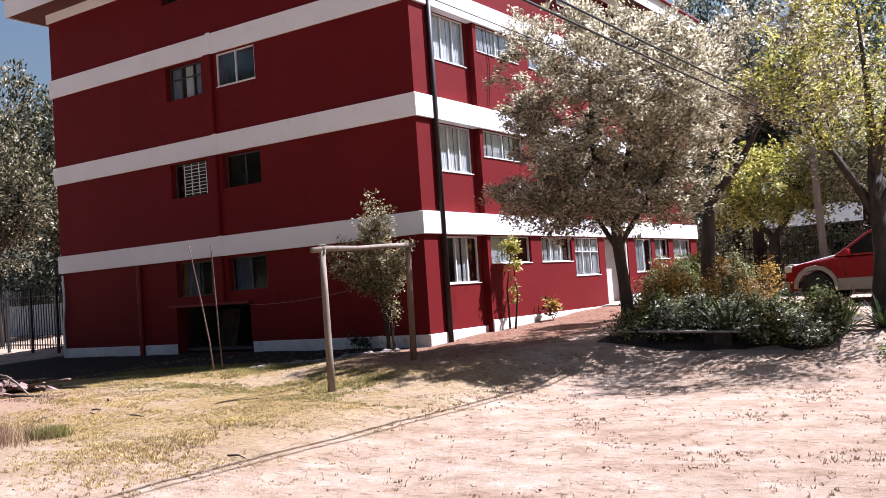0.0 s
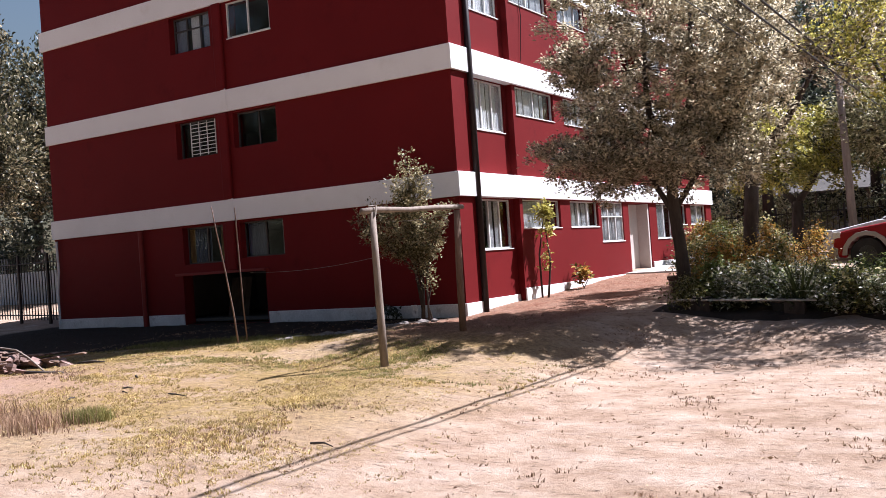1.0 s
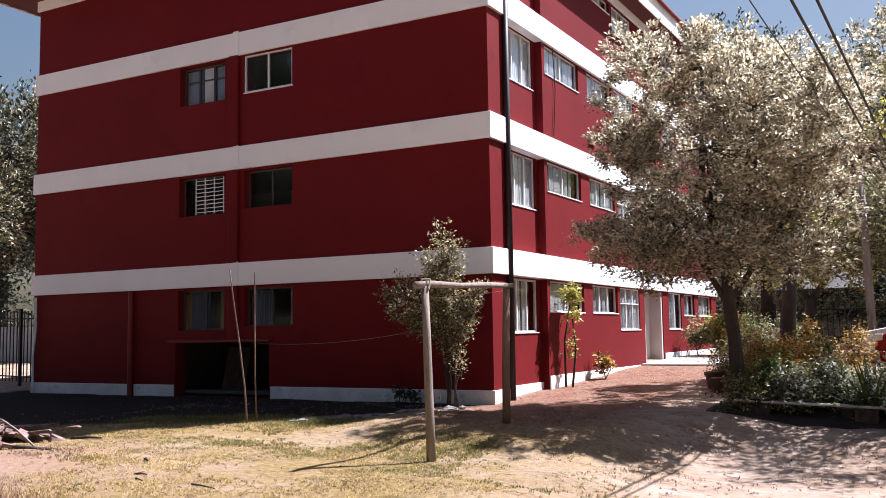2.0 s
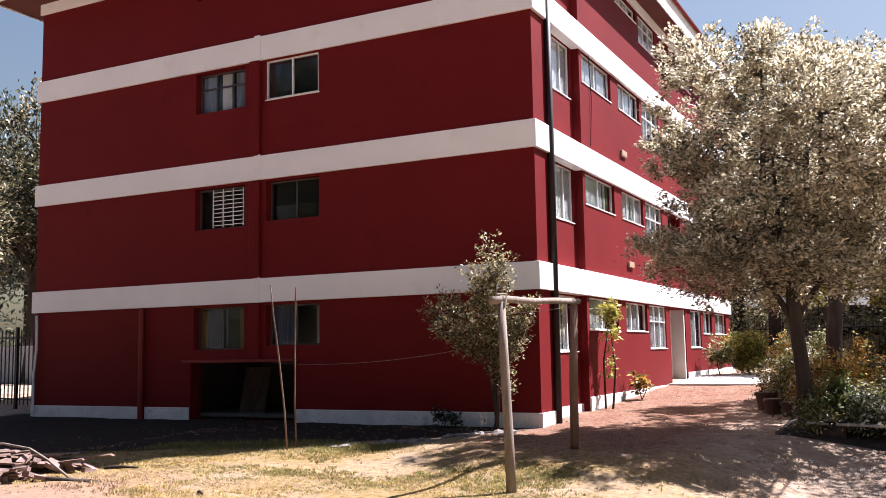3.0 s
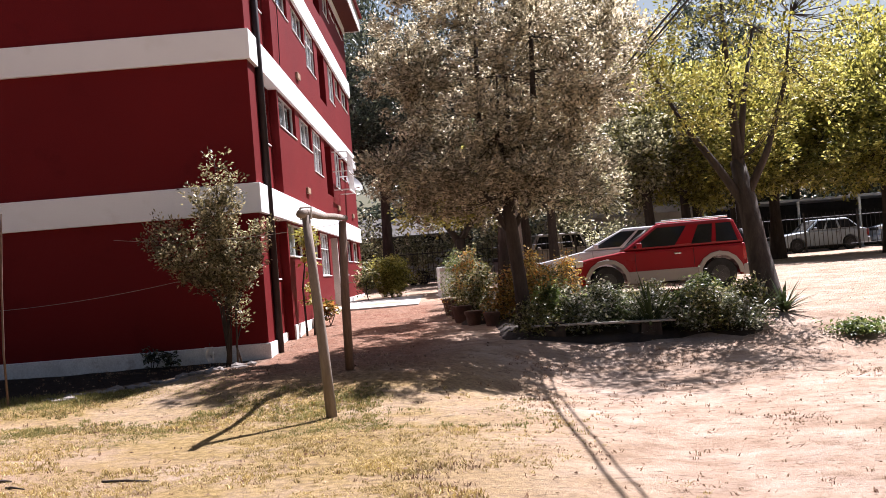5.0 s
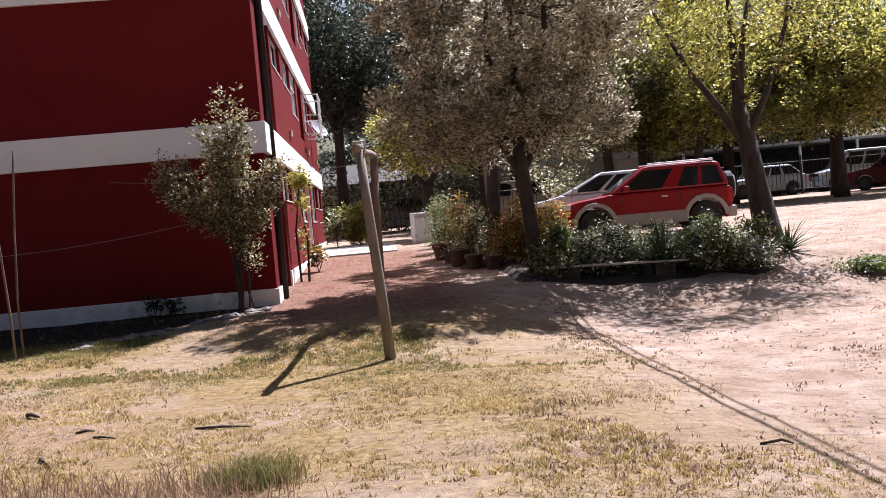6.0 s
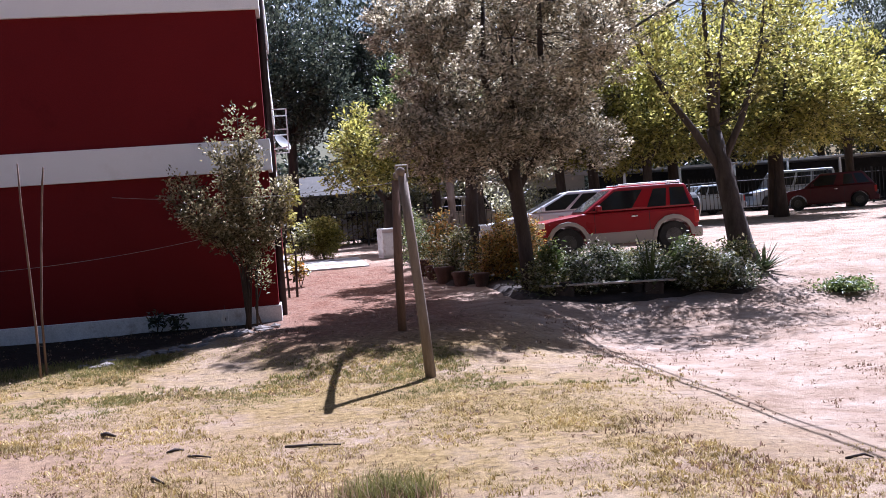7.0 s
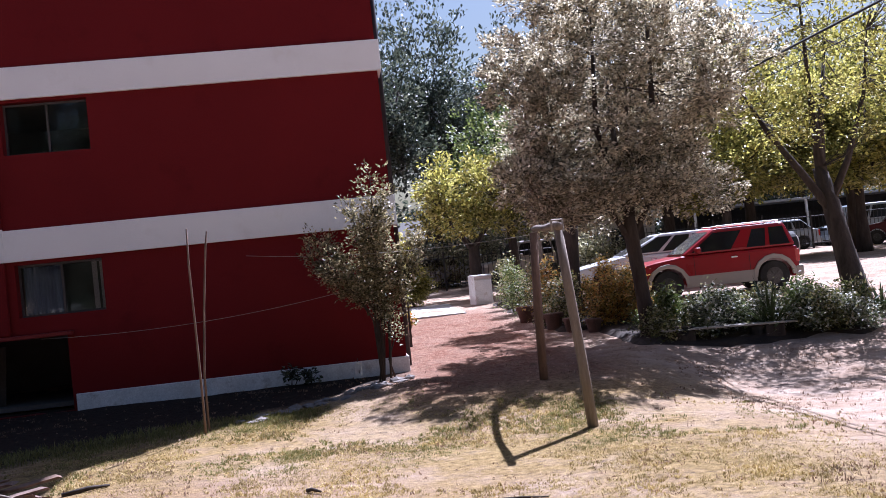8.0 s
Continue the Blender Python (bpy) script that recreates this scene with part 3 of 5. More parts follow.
# black downpipes in the corner beside the pier; the pair also fills in shadow
part("downpipe", tubed([(0.05, 0.66, -0.1), (0.05, 0.66, SOFFIT_Z)], [0.065, 0.065], 12), BLACK_PIPE, building, "black rainwater downpipe", smooth=True)
part("downpipe", tubed([(-0.02, 0.80, -0.1), (-0.02, 0.80, SOFFIT_Z)], [0.045, 0.045], 10), BLACK_PIPE, building, "black rainwater downpipe", smooth=True)
part("cable", tubed([(0.03, 3.02, 7.2), (0.03, 3.12, 6.3), (0.03, 2.98, 5.3)], [0.009] * 3, 5), CABLE, building)
for y, z in ((5.35, 3.05), (11.0, 3.05), (14.8, 3.05), (5.1, 5.5)):
    part("vent", boxed(0.0, 0.05, y, y + 0.38, z, z + 0.13), surface("vent_paint", (0.30, 0.20, 0.13), (0.36, 0.25, 0.16), 3, 40, 0.7, 0.1), building, "tan vent hood", bevel=0.01)
# other walls, floors, roof
wall("rear_wall", -NORTH + 0.3, -0.3, -0.4, SOFFIT_Z, [], 0.3, Matrix(((0, 1, 0, WEST), (-1, 0, 0, 0), (0, 0, 1, 0), (0, 0, 0, 1))) @ Matrix.Translation((0, 0, 0)))
part("far_end_wall", boxed(WEST + 0.3, -0.5, NORTH - 0.3, NORTH, -0.4, SOFFIT_Z), RED, building)
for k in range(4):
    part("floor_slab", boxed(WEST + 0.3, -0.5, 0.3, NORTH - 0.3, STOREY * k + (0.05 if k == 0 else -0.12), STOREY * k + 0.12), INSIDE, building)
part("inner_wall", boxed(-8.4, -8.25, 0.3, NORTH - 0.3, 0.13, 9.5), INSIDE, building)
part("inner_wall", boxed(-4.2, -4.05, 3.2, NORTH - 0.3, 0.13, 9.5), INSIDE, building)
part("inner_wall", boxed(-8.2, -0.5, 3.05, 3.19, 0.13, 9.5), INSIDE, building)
part("soffit", boxed(WEST - 0.85, 0.50, -0.72, NORTH + 0.5, SOFFIT_Z, SOFFIT_Z + 0.06), SOFFIT, building, "dark red boarded soffit")
for dims in ((WEST - 0.88, 0.53, -0.75, -0.72), (WEST - 0.88, 0.53, NORTH + 0.5, NORTH + 0.53)):
    part("fascia", boxed(*dims, SOFFIT_Z - 0.03, 10.02), WHITE, building, "white painted fascia board")
for dims in ((WEST - 0.88, WEST - 0.85), (0.50, 0.53)):
    part("fascia", boxed(*dims, -0.72, NORTH + 0.5, SOFFIT_Z - 0.03, 10.02), WHITE, building, "white painted fascia board")
bm = bmesh.new()
a, b, c, d = WEST - 0.95, 0.60, -0.82, NORTH + 0.6
r = (a + b) / 2
vv = [bm.verts.new(q) for q in ((a, c, 10.02), (b, c, 10.02), (b, d, 10.02), (a, d, 10.02), (r, c + 3, 10.75), (r, d - 3, 10.75))]
for q in ((0, 1, 4), (1, 2, 5, 4), (2, 3, 5), (3, 0, 4, 5), (3, 2, 1, 0)):
    bm.faces.new([vv[i] for i in q])
part("roof", bm, ROOFING, building, "low hipped sheet roof")
part("gutter", tubed([(0.59, -0.7, 10.0), (0.59, NORTH + 0.5, 10.0)], [0.05, 0.05], 8), RED_DARK, building)

# entrance slab and the strip of kerb round the corner of the end wall
bm = boxed(0.04, 2.1, 8.3, 12.2, -0.2, 0.0)
for v in bm.verts:
    v.co.z += ground_z(v.co.x, v.co.y) + 0.03
slab = part("entrance_slab", bm, CONCRETE, None, bevel=0.01)
tagged(slab, "pale concrete slab before the entrance", "slab", kind="structure")

# ---------------------------------------------------------------- clothes-line posts
def line_post(pts, radii, label, material=WOOD):
    x, y = pts[0][:2]
    t = thing("clothes_post", pose(x, y, ground_z(x, y)), label, "post", "clothes-line posts")
    z0 = pts[0][2]
    part("pole", tubed([(p[0] - x, p[1] - y, p[2] - z0 - (0.15 if i == 0 else 0)) for i, p in enumerate(pts)], radii, 10, 0.12), material, t, smooth=True)
    return t


line_post([(1.58, -4.97, -0.30), (1.54, -4.93, 0.4), (1.49, -4.88, 1.2), (1.45, -4.84, 1.84)], [0.060, 0.056, 0.052, 0.047], "grey weathered wooden clothes-line post leaning a little")
line_post([(1.55, -2.78, -0.02), (1.57, -2.79, 0.9), (1.61, -2.81, 1.88)], [0.058, 0.055, 0.05], "brown weathered wooden clothes-line post", WOOD_BROWN)
bar = thing("cross_bar", pose(1.52, -3.8, 1.89), "crooked pale branch tied across two posts", "branch")
part("branch", tubed([(-0.10, -1.24, -0.03), (-0.07, -0.9, 0.0), (-0.02, -0.2, 0.0), (0.05, 0.5, 0.03), (0.12, 1.12, 0.04)], [0.045, 0.045, 0.04, 0.042, 0.035], 9, 0.3), WOOD, bar, smooth=True)
part("twine", tubed([(-0.13, -1.02, 0.05), (-0.01, -1.02, 0.05), (-0.01, -1.04, -0.07), (-0.13, -1.02, -0.07), (-0.13, -1.02, 0.05)], [0.012] * 5, 5), CORD, bar)
for pts in ([(-2.65, -3.19, -0.2), (-2.63, -3.26, 0.6), (-2.54, -3.38, 1.4), (-2.44, -3.50, 2.1), (-2.40, -3.55, 2.29)],
            [(-2.66, -3.40, -0.2), (-2.64, -3.50, 0.5), (-2.62, -3.65, 1.2), (-2.60, -3.82, 1.9), (-2.57, -3.93, 2.32)]):
    s = thing("thin_stake", pose(pts[0][0], pts[0][1], ground_z(*pts[0][:2])), "thin crooked grey wooden stake stuck in the grass", "stake", "stakes at the lawn edge")
    part("stick", tubed([(p[0] - pts[0][0], p[1] - pts[0][1], p[2] + 0.08) for p in pts], [0.015, 0.014, 0.0125, 0.011, 0.009], 7, 0.3), WOOD_DARK, s, smooth=True)


def sag(a, b, drop, r, name, label, material, category="cord"):
    a, b = Vector(a), Vector(b)
    n = 22
    pts = [a.lerp(b, i / n) - a - Vector((0, 0, drop * 4 * (i / n) * (1 - i / n))) for i in range(n + 1)]
    t = thing(name, Matrix.Translation(a), label, category)
    part("strand", tubed(pts, [r] * (n + 1), 6), material, t, smooth=True)
    return t


sag((1.60, -2.81, 1.86), (-2.3, -0.06, 2.05), 0.10, 0.003, "clothes_line", "pale clothes line from the post to the wall", CORD)
sag((-0.5, -0.72, 1.42), (-5.4, -0.10, 1.12), 0.14, 0.003, "washing_cord", "slack pale washing cord along the wall", CORD)
for x, z, r in ((6.10, 4.42, 0.016), (6.28, 4.50, 0.016), (5.93, 4.1, 0.006)):
    sag((x, -40, z + 0.6), (x, 60, z + 0.9), 0.9, r, "overhead_cable", "black overhead cable running along the block", CABLE, "cable")

# ---------------------------------------------------------------- trees
def lobes(seed, centre, radii, count, size, clumps, low=-1.0):
    """A crown broken into uneven lobes: (centre, radii, clumps) for each."""
    rng = random.Random(seed)
    out = []
    for i in range(count):
        u = (i + 0.5) / count
        cz = max(low, 1 - 2 * u)
        a = i * 2.399963 + rng.uniform(-0.4, 0.4)
        k = rng.uniform(0.62, 0.92)
        r = math.sqrt(max(0.0, 1 - cz * cz))
        s = size * rng.uniform(0.75, 1.25)
        out.append(((centre[0] + radii[0] * r * math.cos(a) * k, centre[1] + radii[1] * r * math.sin(a) * k, centre[2] + radii[2] * cz * k), (s, s, s * 0.78), int(clumps * rng.uniform(0.8, 1.2))))
    return out


tree("silver_tree", "rounded tree with silvery pale leaf clusters and a slim dark trunk", (4.10, 0.55, 0.0),
     [(0, 0, -0.25, 0.16), (0.0, 0, 0.25, 0.118), (-0.05, 0.0, 1.0, 0.100), (-0.12, 0.0, 1.75, 0.105), (-0.14, 0, 2.3, 0.08)],
     [[(-0.1, 0, 1.6, 0.055), (-0.6, -0.05, 2.5, 0.036), (-1.15, -0.05, 3.3, 0.022), (-1.4, 0.0, 4.0, 0.010)], [(-0.1, 0, 1.7, 0.055), (0.5, 0.2, 2.6, 0.036), (1.1, 0.3, 3.5, 0.022), (1.3, 0.4, 4.4, 0.010)],
      [(-0.12, 0, 2.2, 0.09), (0.0, 0.7, 3.1, 0.06), (0.1, 1.2, 4.6, 0.03)], [(-0.1, 0, 2.1, 0.09), (-0.2, -0.5, 3.0, 0.04), (-0.2, -0.8, 4.1, 0.012)],
      [(-0.12, 0, 2.2, 0.08), (-0.5, 0.1, 3.6, 0.055), (-0.4, 0.0, 5.6, 0.025)], [(-0.12, 0, 2.2, 0.08), (0.4, -0.2, 3.7, 0.05), (0.5, -0.2, 5.9, 0.02)]],
     lobes(7, (-0.1, 0.15, 4.25), (2.35, 2.1, 2.35), 40, 0.70, 46, -0.88) + [((0.0, 0.1, 4.4), (1.6, 1.5, 1.8), 150), ((-1.9, -0.5, 2.75), (0.7, 0.7, 0.42), 60), ((-1.1, -1.2, 2.6), (0.7, 0.7, 0.4), 55)] + [((1.35 * math.cos(a) - 0.1, 1.2 * math.sin(a), 2.45 + 0.15 * math.sin(3 * a)), (0.62, 0.62, 0.42), 34) for a in (0.2, 1.0, 1.8, 2.6, 3.4, 4.2, 5.0, 5.8)] + [((0.0, -0.45, 2.35), (0.55, 0.4, 0.35), 22)],
     LEAF_SILVER, BARK, 0.070, 44, 0.066, 1)
tree("shade_tree", "old tree with a thick leaning dark trunk and grey-green crown", (4.05, 5.20, 0.20),
     [(0, 0, -0.1, 0.22), (0.02, 0, 0.6, 0.17), (0.10, 0.05, 1.5, 0.15), (0.18, 0.1, 2.6, 0.13)],
     [[(0.15, 0.1, 2.4, 0.13), (0.9, 0.4, 3.4, 0.08), (1.6, 0.6, 4.6, 0.04)], [(0.15, 0.1, 2.5, 0.13), (-0.5, 0.4, 3.6, 0.08), (-0.8, 0.7, 5.0, 0.04)]],
     lobes(8, (1.7, 0.9, 5.5), (2.0, 1.9, 1.9), 22, 0.8, 24, -0.7), LEAF_SILVER, BARK, 0.095, 34, 0.085, 2)
tree("yard_tree", "large tree with a forked dark trunk and yellow-green leaves", (8.36, 1.38, -0.02),
     [(0, 0, -0.15, 0.29), (-0.02, 0.1, 0.4, 0.22), (-0.04, 0.3, 1.2, 0.185), (-0.09, 0.5, 2.0, 0.165), (-0.14, 0.66, 2.7, 0.12)],
     [[(-0.08, 0.45, 1.8, 0.10), (-0.5, 0.6, 2.6, 0.075), (-1.0, 0.8, 3.45, 0.05), (-1.5, 1.0, 4.6, 0.02)],
      [(-0.13, 0.62, 2.6, 0.11), (-0.12, 0.7, 3.4, 0.08), (-0.15, 0.7, 4.6, 0.040), (-0.2, 0.6, 6.2, 0.015)],
      [(-0.09, 0.5, 2.0, 0.09), (0.35, 0.5, 2.8, 0.06), (0.75, 0.4, 4.0, 0.032), (0.95, 0.4, 5.2, 0.014)],
      [(-0.13, 0.62, 2.6, 0.08), (0.15, 0.9, 3.8, 0.05), (0.5, 1.1, 5.2, 0.02)]],
     lobes(9, (0.30, 0.75, 5.6), (2.2, 2.2, 2.5), 30, 0.66, 6, -0.85)
     + [((-1.55, 0.1, 4.0), (0.65, 0.6, 0.45), 11), ((-1.2, 0.5, 4.9), (0.7, 0.6, 0.5), 11), ((-0.9, 0.2, 3.3), (0.5, 0.5, 0.35), 14), ((-0.5, 0.3, 4.0), (0.55, 0.5, 0.45), 14), ((-1.9, 0.4, 4.6), (0.5, 0.5, 0.4), 12), ((0.5, -0.6, 4.4), (0.6, 0.5, 0.5), 7), ((1.3, -0.3, 3.6), (0.6, 0.6, 0.4), 8), ((-0.6, -0.5, 5.2), (0.6, 0.5, 0.5), 7), ((0.2, -0.5, 3.3), (0.35, 0.3, 0.3), 7)],
     LEAF_YELLOW, BARK, 0.085, 34, 0.14, 3)
tree("path_tree", "young tree with bright yellow-green leaves beside the path", (3.3, 14.2, 0.5),
     [(0, 0, -0.1, 0.22), (0, 0, 0.8, 0.19), (0.02, 0, 1.6, 0.17)],
     [[(0, 0, 1.5, 0.12), (-0.5, 0, 2.2, 0.07), (-0.9, 0, 2.9, 0.03)], [(0, 0, 1.5, 0.12), (0.5, 0.1, 2.2, 0.07), (0.9, 0.1, 3.0, 0.03)]],
     lobes(10, (0.0, 0, 3.0), (1.85, 1.8, 1.45), 24, 0.62, 26, -0.6), LEAF_YELLOW, BARK, 0.13, 16, 0.10, 4)


def wood_tree(seed, leaf, label, height=9.0, spread=3.0, bark=BARK):
    rng = np.random.default_rng(seed)
    h = height
    limbs = []
    for i in range(5):
        a = i * 1.26 + rng.random()
        limbs.append([(0, 0, h * 0.35, 0.13), (math.cos(a) * spread * 0.35, math.sin(a) * spread * 0.35, h * 0.5, 0.09), (math.cos(a) * spread * 0.6, math.sin(a) * spread * 0.6, h * (0.6 + 0.1 * rng.random()), 0.04)])
    crowns = [((0, 0, h * 0.66), (spread * 0.85, spread * 0.85, h * 0.34), 420)]
    for i in range(4):
        a = i * 1.57 + rng.random()
        crowns.append(((math.cos(a) * spread * 0.6, math.sin(a) * spread * 0.6, h * (0.42 + 0.2 * rng.random())), (spread * 0.55, spread * 0.55, h * 0.16), 150))
    return tree("wood_tree", label, (0, 0, 0), [(0, 0, -0.2, 0.28), (0.03, 0, h * 0.2, 0.2), (0, 0.05, h * 0.4, 0.17), (0.05, 0, h * 0.7, 0.08)], limbs, crowns, leaf, bark, 0.17, 18, 0.16, seed)


kinds = [wood_tree(11, LEAF_DARK, "tall dark bluish-green tree of the wood behind", 11.0, 2.8), wood_tree(12, LEAF_GREEN, "broad green tree at the edge of the yard", 8.5, 3.2),
         wood_tree(13, LEAF_YELLOW, "yellow-green tree beside the car park", 7.5, 2.9), wood_tree(14, LEAF_SHRUB, "grey-green tree behind the fence", 9.0, 3.0), wood_tree(15, LEAF_WEST, "tree with drooping sunlit olive leaves behind the iron fence", 10.5, 3.0)]
spots = [(0, 0.6, 22.5, 1.0), (0, -1.5, 27, 1.2), (0, 3.8, 28, 1.1), (1, 6.0, 22, 0.9), (0, 8.5, 30, 1.1), (3, 6.2, 14.5, 0.75), (2, 13.2, 18.0, 0.95), (2, 19.5, 20.5, 1.2),
         (1, 13.5, 25, 1.0), (0, 17, 31, 1.2), (2, 18.0, 17.5, 1.0), (1, 21, 34, 1.1), (0, 26, 37, 1.2), (2, 25, 24, 1.0), (1, 31, 36, 1.1), (2, 31, 27, 0.9), (0, 37, 39, 1.2),
         (4, -22.0, 3.9, 0.80), (4, -25.5, 6.0, 1.05), (0, -30, 12, 1.0), (4, -24.0, 9.5, 1.1), (0, -31, 15, 1.1), (3, 10.2, 19.0, 0.9), (1, 36, 30, 1.0), (0, 43, 33, 1.2), (2, 21.5, 11, 0.95), (2, 15.2, 20.5, 1.1), (2, 11.8, 20.0, 1.0), (1, 41, 22, 1.0), (0, 12, 36, 1.3), (0, -6, 33, 1.2), (1, 30, 46, 1.3), (0, 1, 40, 1.3), (1, 20, 46, 1.3), (1, 46, 45, 1.3)]
wr = random.Random(5)
used = set()
for k, x, y, s in spots:
    m = pose(x, y, ground_z(x, y), 0, 0, wr.uniform(0, 360)) @ Matrix.Diagonal((s, s, s * wr.uniform(0.92, 1.12), 1))
    if k not in used:
        used.add(k)
        kinds[k].matrix_basis = m
    else:
        c = copy_thing(kinds[k], Matrix.Identity(4))
        c.matrix_basis = m
for k in kinds:
    k["group"] = "trees of the wood"

# ---------------------------------------------------------------- vehicles
def extrude(profile, y0, y1):
    """A closed side profile (x, z) carried across from y0 to y1."""
    bm = bmesh.new()
    a = [bm.verts.new((x, y0, z)) for x, z in profile]
    b = [bm.verts.new((x, y1, z)) for x, z in profile]
    n = len(profile)
    bm.faces.new(a)
    bm.faces.new(list(reversed(b)))
    for i in range(n):
        bm.faces.new((a[i], b[i], b[(i + 1) % n], a[(i + 1) % n]))
    bmesh.ops.recalc_face_normals(bm, faces=bm.faces)
    return bm


def arch(cx, cz, r, n=9):
    return [(cx + r * math.cos(math.pi * (1 - i / (n - 1))), cz + r * math.sin(math.pi * (1 - i / (n - 1)))) for i in range(n)]


def wheel(parent, x, y, r, side):
    w = part("wheel", tubed([(x, y - 0.10, r), (x, y - 0.085, r), (x, y + 0.085, r), (x, y + 0.10, r)], [r * 0.93, r, r, r * 0.93], 28), RUBBER, parent, "black tyre", smooth=False)
    o = y + side * 0.104
    bm = bmesh.new()
    tube(bm, [(x, o - side * 0.03, r), (x, o, r)], [r * 0.56, r * 0.54], 20)
    for k in range(5):
        a = k * 2 * math.pi / 5
        m = Matrix.Translation((x, o + side * 0.004, r)) @ Matrix.Rotation(a, 4, "Y")
        box(bm, r * 0.08, r * 0.50, -0.012, 0.012, -r * 0.09, r * 0.09, m)
    part("rim", bm, ALLOY, w, "grey alloy rim")
    part("hub_cap", tubed([(x, o, r), (x, o + side * 0.03, r)], [r * 0.13, r * 0.11], 12), ALLOY, w)


def car(name, label, x, y, heading, L, W, wb, front, r, belt, hood, roof, cab, paint, lower=None, split=0.0, rails=False, spare=False, group="parked cars"):
    """A car, nose along its own +x. cab: x of windscreen foot, roof front, roof rear, rear foot."""
    t = thing(name, pose(x, y, ground_z(x, y) - 0.01, 0, 0, heading), label, "car", group)
    nose, tail = L / 2, -L / 2
    xf = nose - front
    xr = xf - wb
    c0, c1, c2, c3 = cab
    sill, hw = r * 0.78, W / 2
    low = lower or paint
    ra = r * 1.18
    seam = split or sill + 0.02
    # lower shell with the wheel arches cut out, upper shell above it
    outline = [(tail, sill + 0.05), (xr - ra, sill)] + arch(xr, r, ra)[1:-1] + [(xr + ra, sill), (xf - ra, sill)] + arch(xf, r, ra)[1:-1] + [(xf + ra, sill), (nose, sill + 0.05)]
    shell = outline + [(nose + 0.02, hood * 0.66), (nose - 0.03, hood * 0.82), (nose - 0.14, hood * 0.91), (nose - 0.42, hood * 0.97), (c0 + 0.1, belt - 0.02), (c0, belt), (c3, belt), (tail - 0.01, belt - 0.06), (tail - 0.02, sill + 0.25)]
    body = part("body", extrude(shell, -hw, hw), paint, t, smooth=False, bevel=0.06)
    if lower:
        for side in (-1, 1):
            y0, y1 = sorted((side * (hw - 0.01), side * (hw + 0.018)))
            part("sill_panel", extrude([(xr + ra, sill), (xf - ra, sill), (xf - ra * 1.02, split), (xr + ra * 1.02, split)], y0, y1), lower, t, "pale lower door panel", bevel=0.008)
            for cx in (xf, xr):
                outer, inner = arch(cx, r, ra * 1.22), arch(cx, r, ra * 0.99)
                y0, y1 = sorted((side * (hw - 0.02), side * (hw + 0.05)))
                part("wheel_arch", extrude(outer + list(reversed(inner)), y0, y1), lower, t, "pale flared wheel arch", bevel=0.012)
    for xx, s in ((nose, 1), (tail, -1)):
        a, b = sorted((xx - s * 0.10, xx + s * 0.10))
        part("bumper", boxed(a, b, -hw - 0.01, hw + 0.01, sill + 0.02, sill + 0.26), low, t, "pale bumper" if lower else "", bevel=0.04)
    # cabin with a drawn-in roof
    tuck = 0.13
    bm = bmesh.new()
    foot = [(c0, belt), (c1, roof), (c2, roof), (c3, belt)]
    lw = [bm.verts.new((px, -(hw - (0.02 if pz == belt else tuck)), pz)) for px, pz in foot]
    rw = [bm.verts.new((px, (hw - (0.02 if pz == belt else tuck)), pz)) for px, pz in foot]
    bm.faces.new(lw)
    bm.faces.new(list(reversed(rw)))
    for i in range(4):
        bm.faces.new((lw[i], rw[i], rw[(i + 1) % 4], lw[(i + 1) % 4]))
    bmesh.ops.recalc_face_normals(bm, faces=bm.faces)
    part("cabin", bm, paint, t, bevel=0.07)

    def side_point(u, v, side, off):
        """u along the cabin at height v (0 belt, 1 roof)."""
        z = belt + (roof - belt) * v
        xa, xb = c0 + (c1 - c0) * v, c3 + (c2 - c3) * v
        return (xb + (xa - xb) * u, side * (hw - 0.02 - (tuck - 0.02) * v + off), z)

    def pane(name, ps, material):
        bm = bmesh.new()
        f = bm.faces.new([bm.verts.new(p) for p in ps])
        bmesh.ops.solidify(bm, geom=[f], thickness=0.006)
        return part(name, bm, material, t, "dark tinted glass")

    dark = GLASS_DARK
    splits = [(0.06, 0.38), (0.43, 0.66), (0.70, 0.94)] if L > 3.95 else [(0.05, 0.23), (0.27, 0.44), (0.58, 0.94)]
    for side in (-1, 1):
        for a, b in splits:
            ps = [side_point(a, 0.10, side, 0.008), side_point(b, 0.10, side, 0.008), side_point(b, 0.84, side, 0.008), side_point(a, 0.84, side, 0.008)]
            pane("side_window", ps if side > 0 else list(reversed(ps)), dark)
        part("mirror", boxed(c0 - 0.42, c0 - 0.30, *sorted((side * (hw - 0.02), side * (hw + 0.17))), belt + 0.03, belt + 0.16), paint, t, bevel=0.03)
        for u in ((0.52,) if L <= 3.95 else (0.44, 0.70)):
            px = side_point(u, 0, side, 0)[0]
            part("door_handle", boxed(px, px + 0.14, *sorted((side * hw, side * (hw + 0.025))), belt - 0.14, belt - 0.105), CHROME, t, "bright door handle", bevel=0.006)
        for px in (c0 - 0.28, (c0 + c3) / 2 - 0.22):
            part("door_gap", boxed(px, px + 0.010, *sorted((side * (hw - 0.004), side * (hw + 0.003))), sill + 0.08, belt - 0.02), RUBBER, t)
        part("headlight", boxed(nose - 0.16, nose + 0.006, *sorted((side * (hw - 0.36), side * (hw + 0.004))), hood * 0.76, hood * 0.76 + 0.14), LAMP, t, "clear headlight", bevel=0.02)
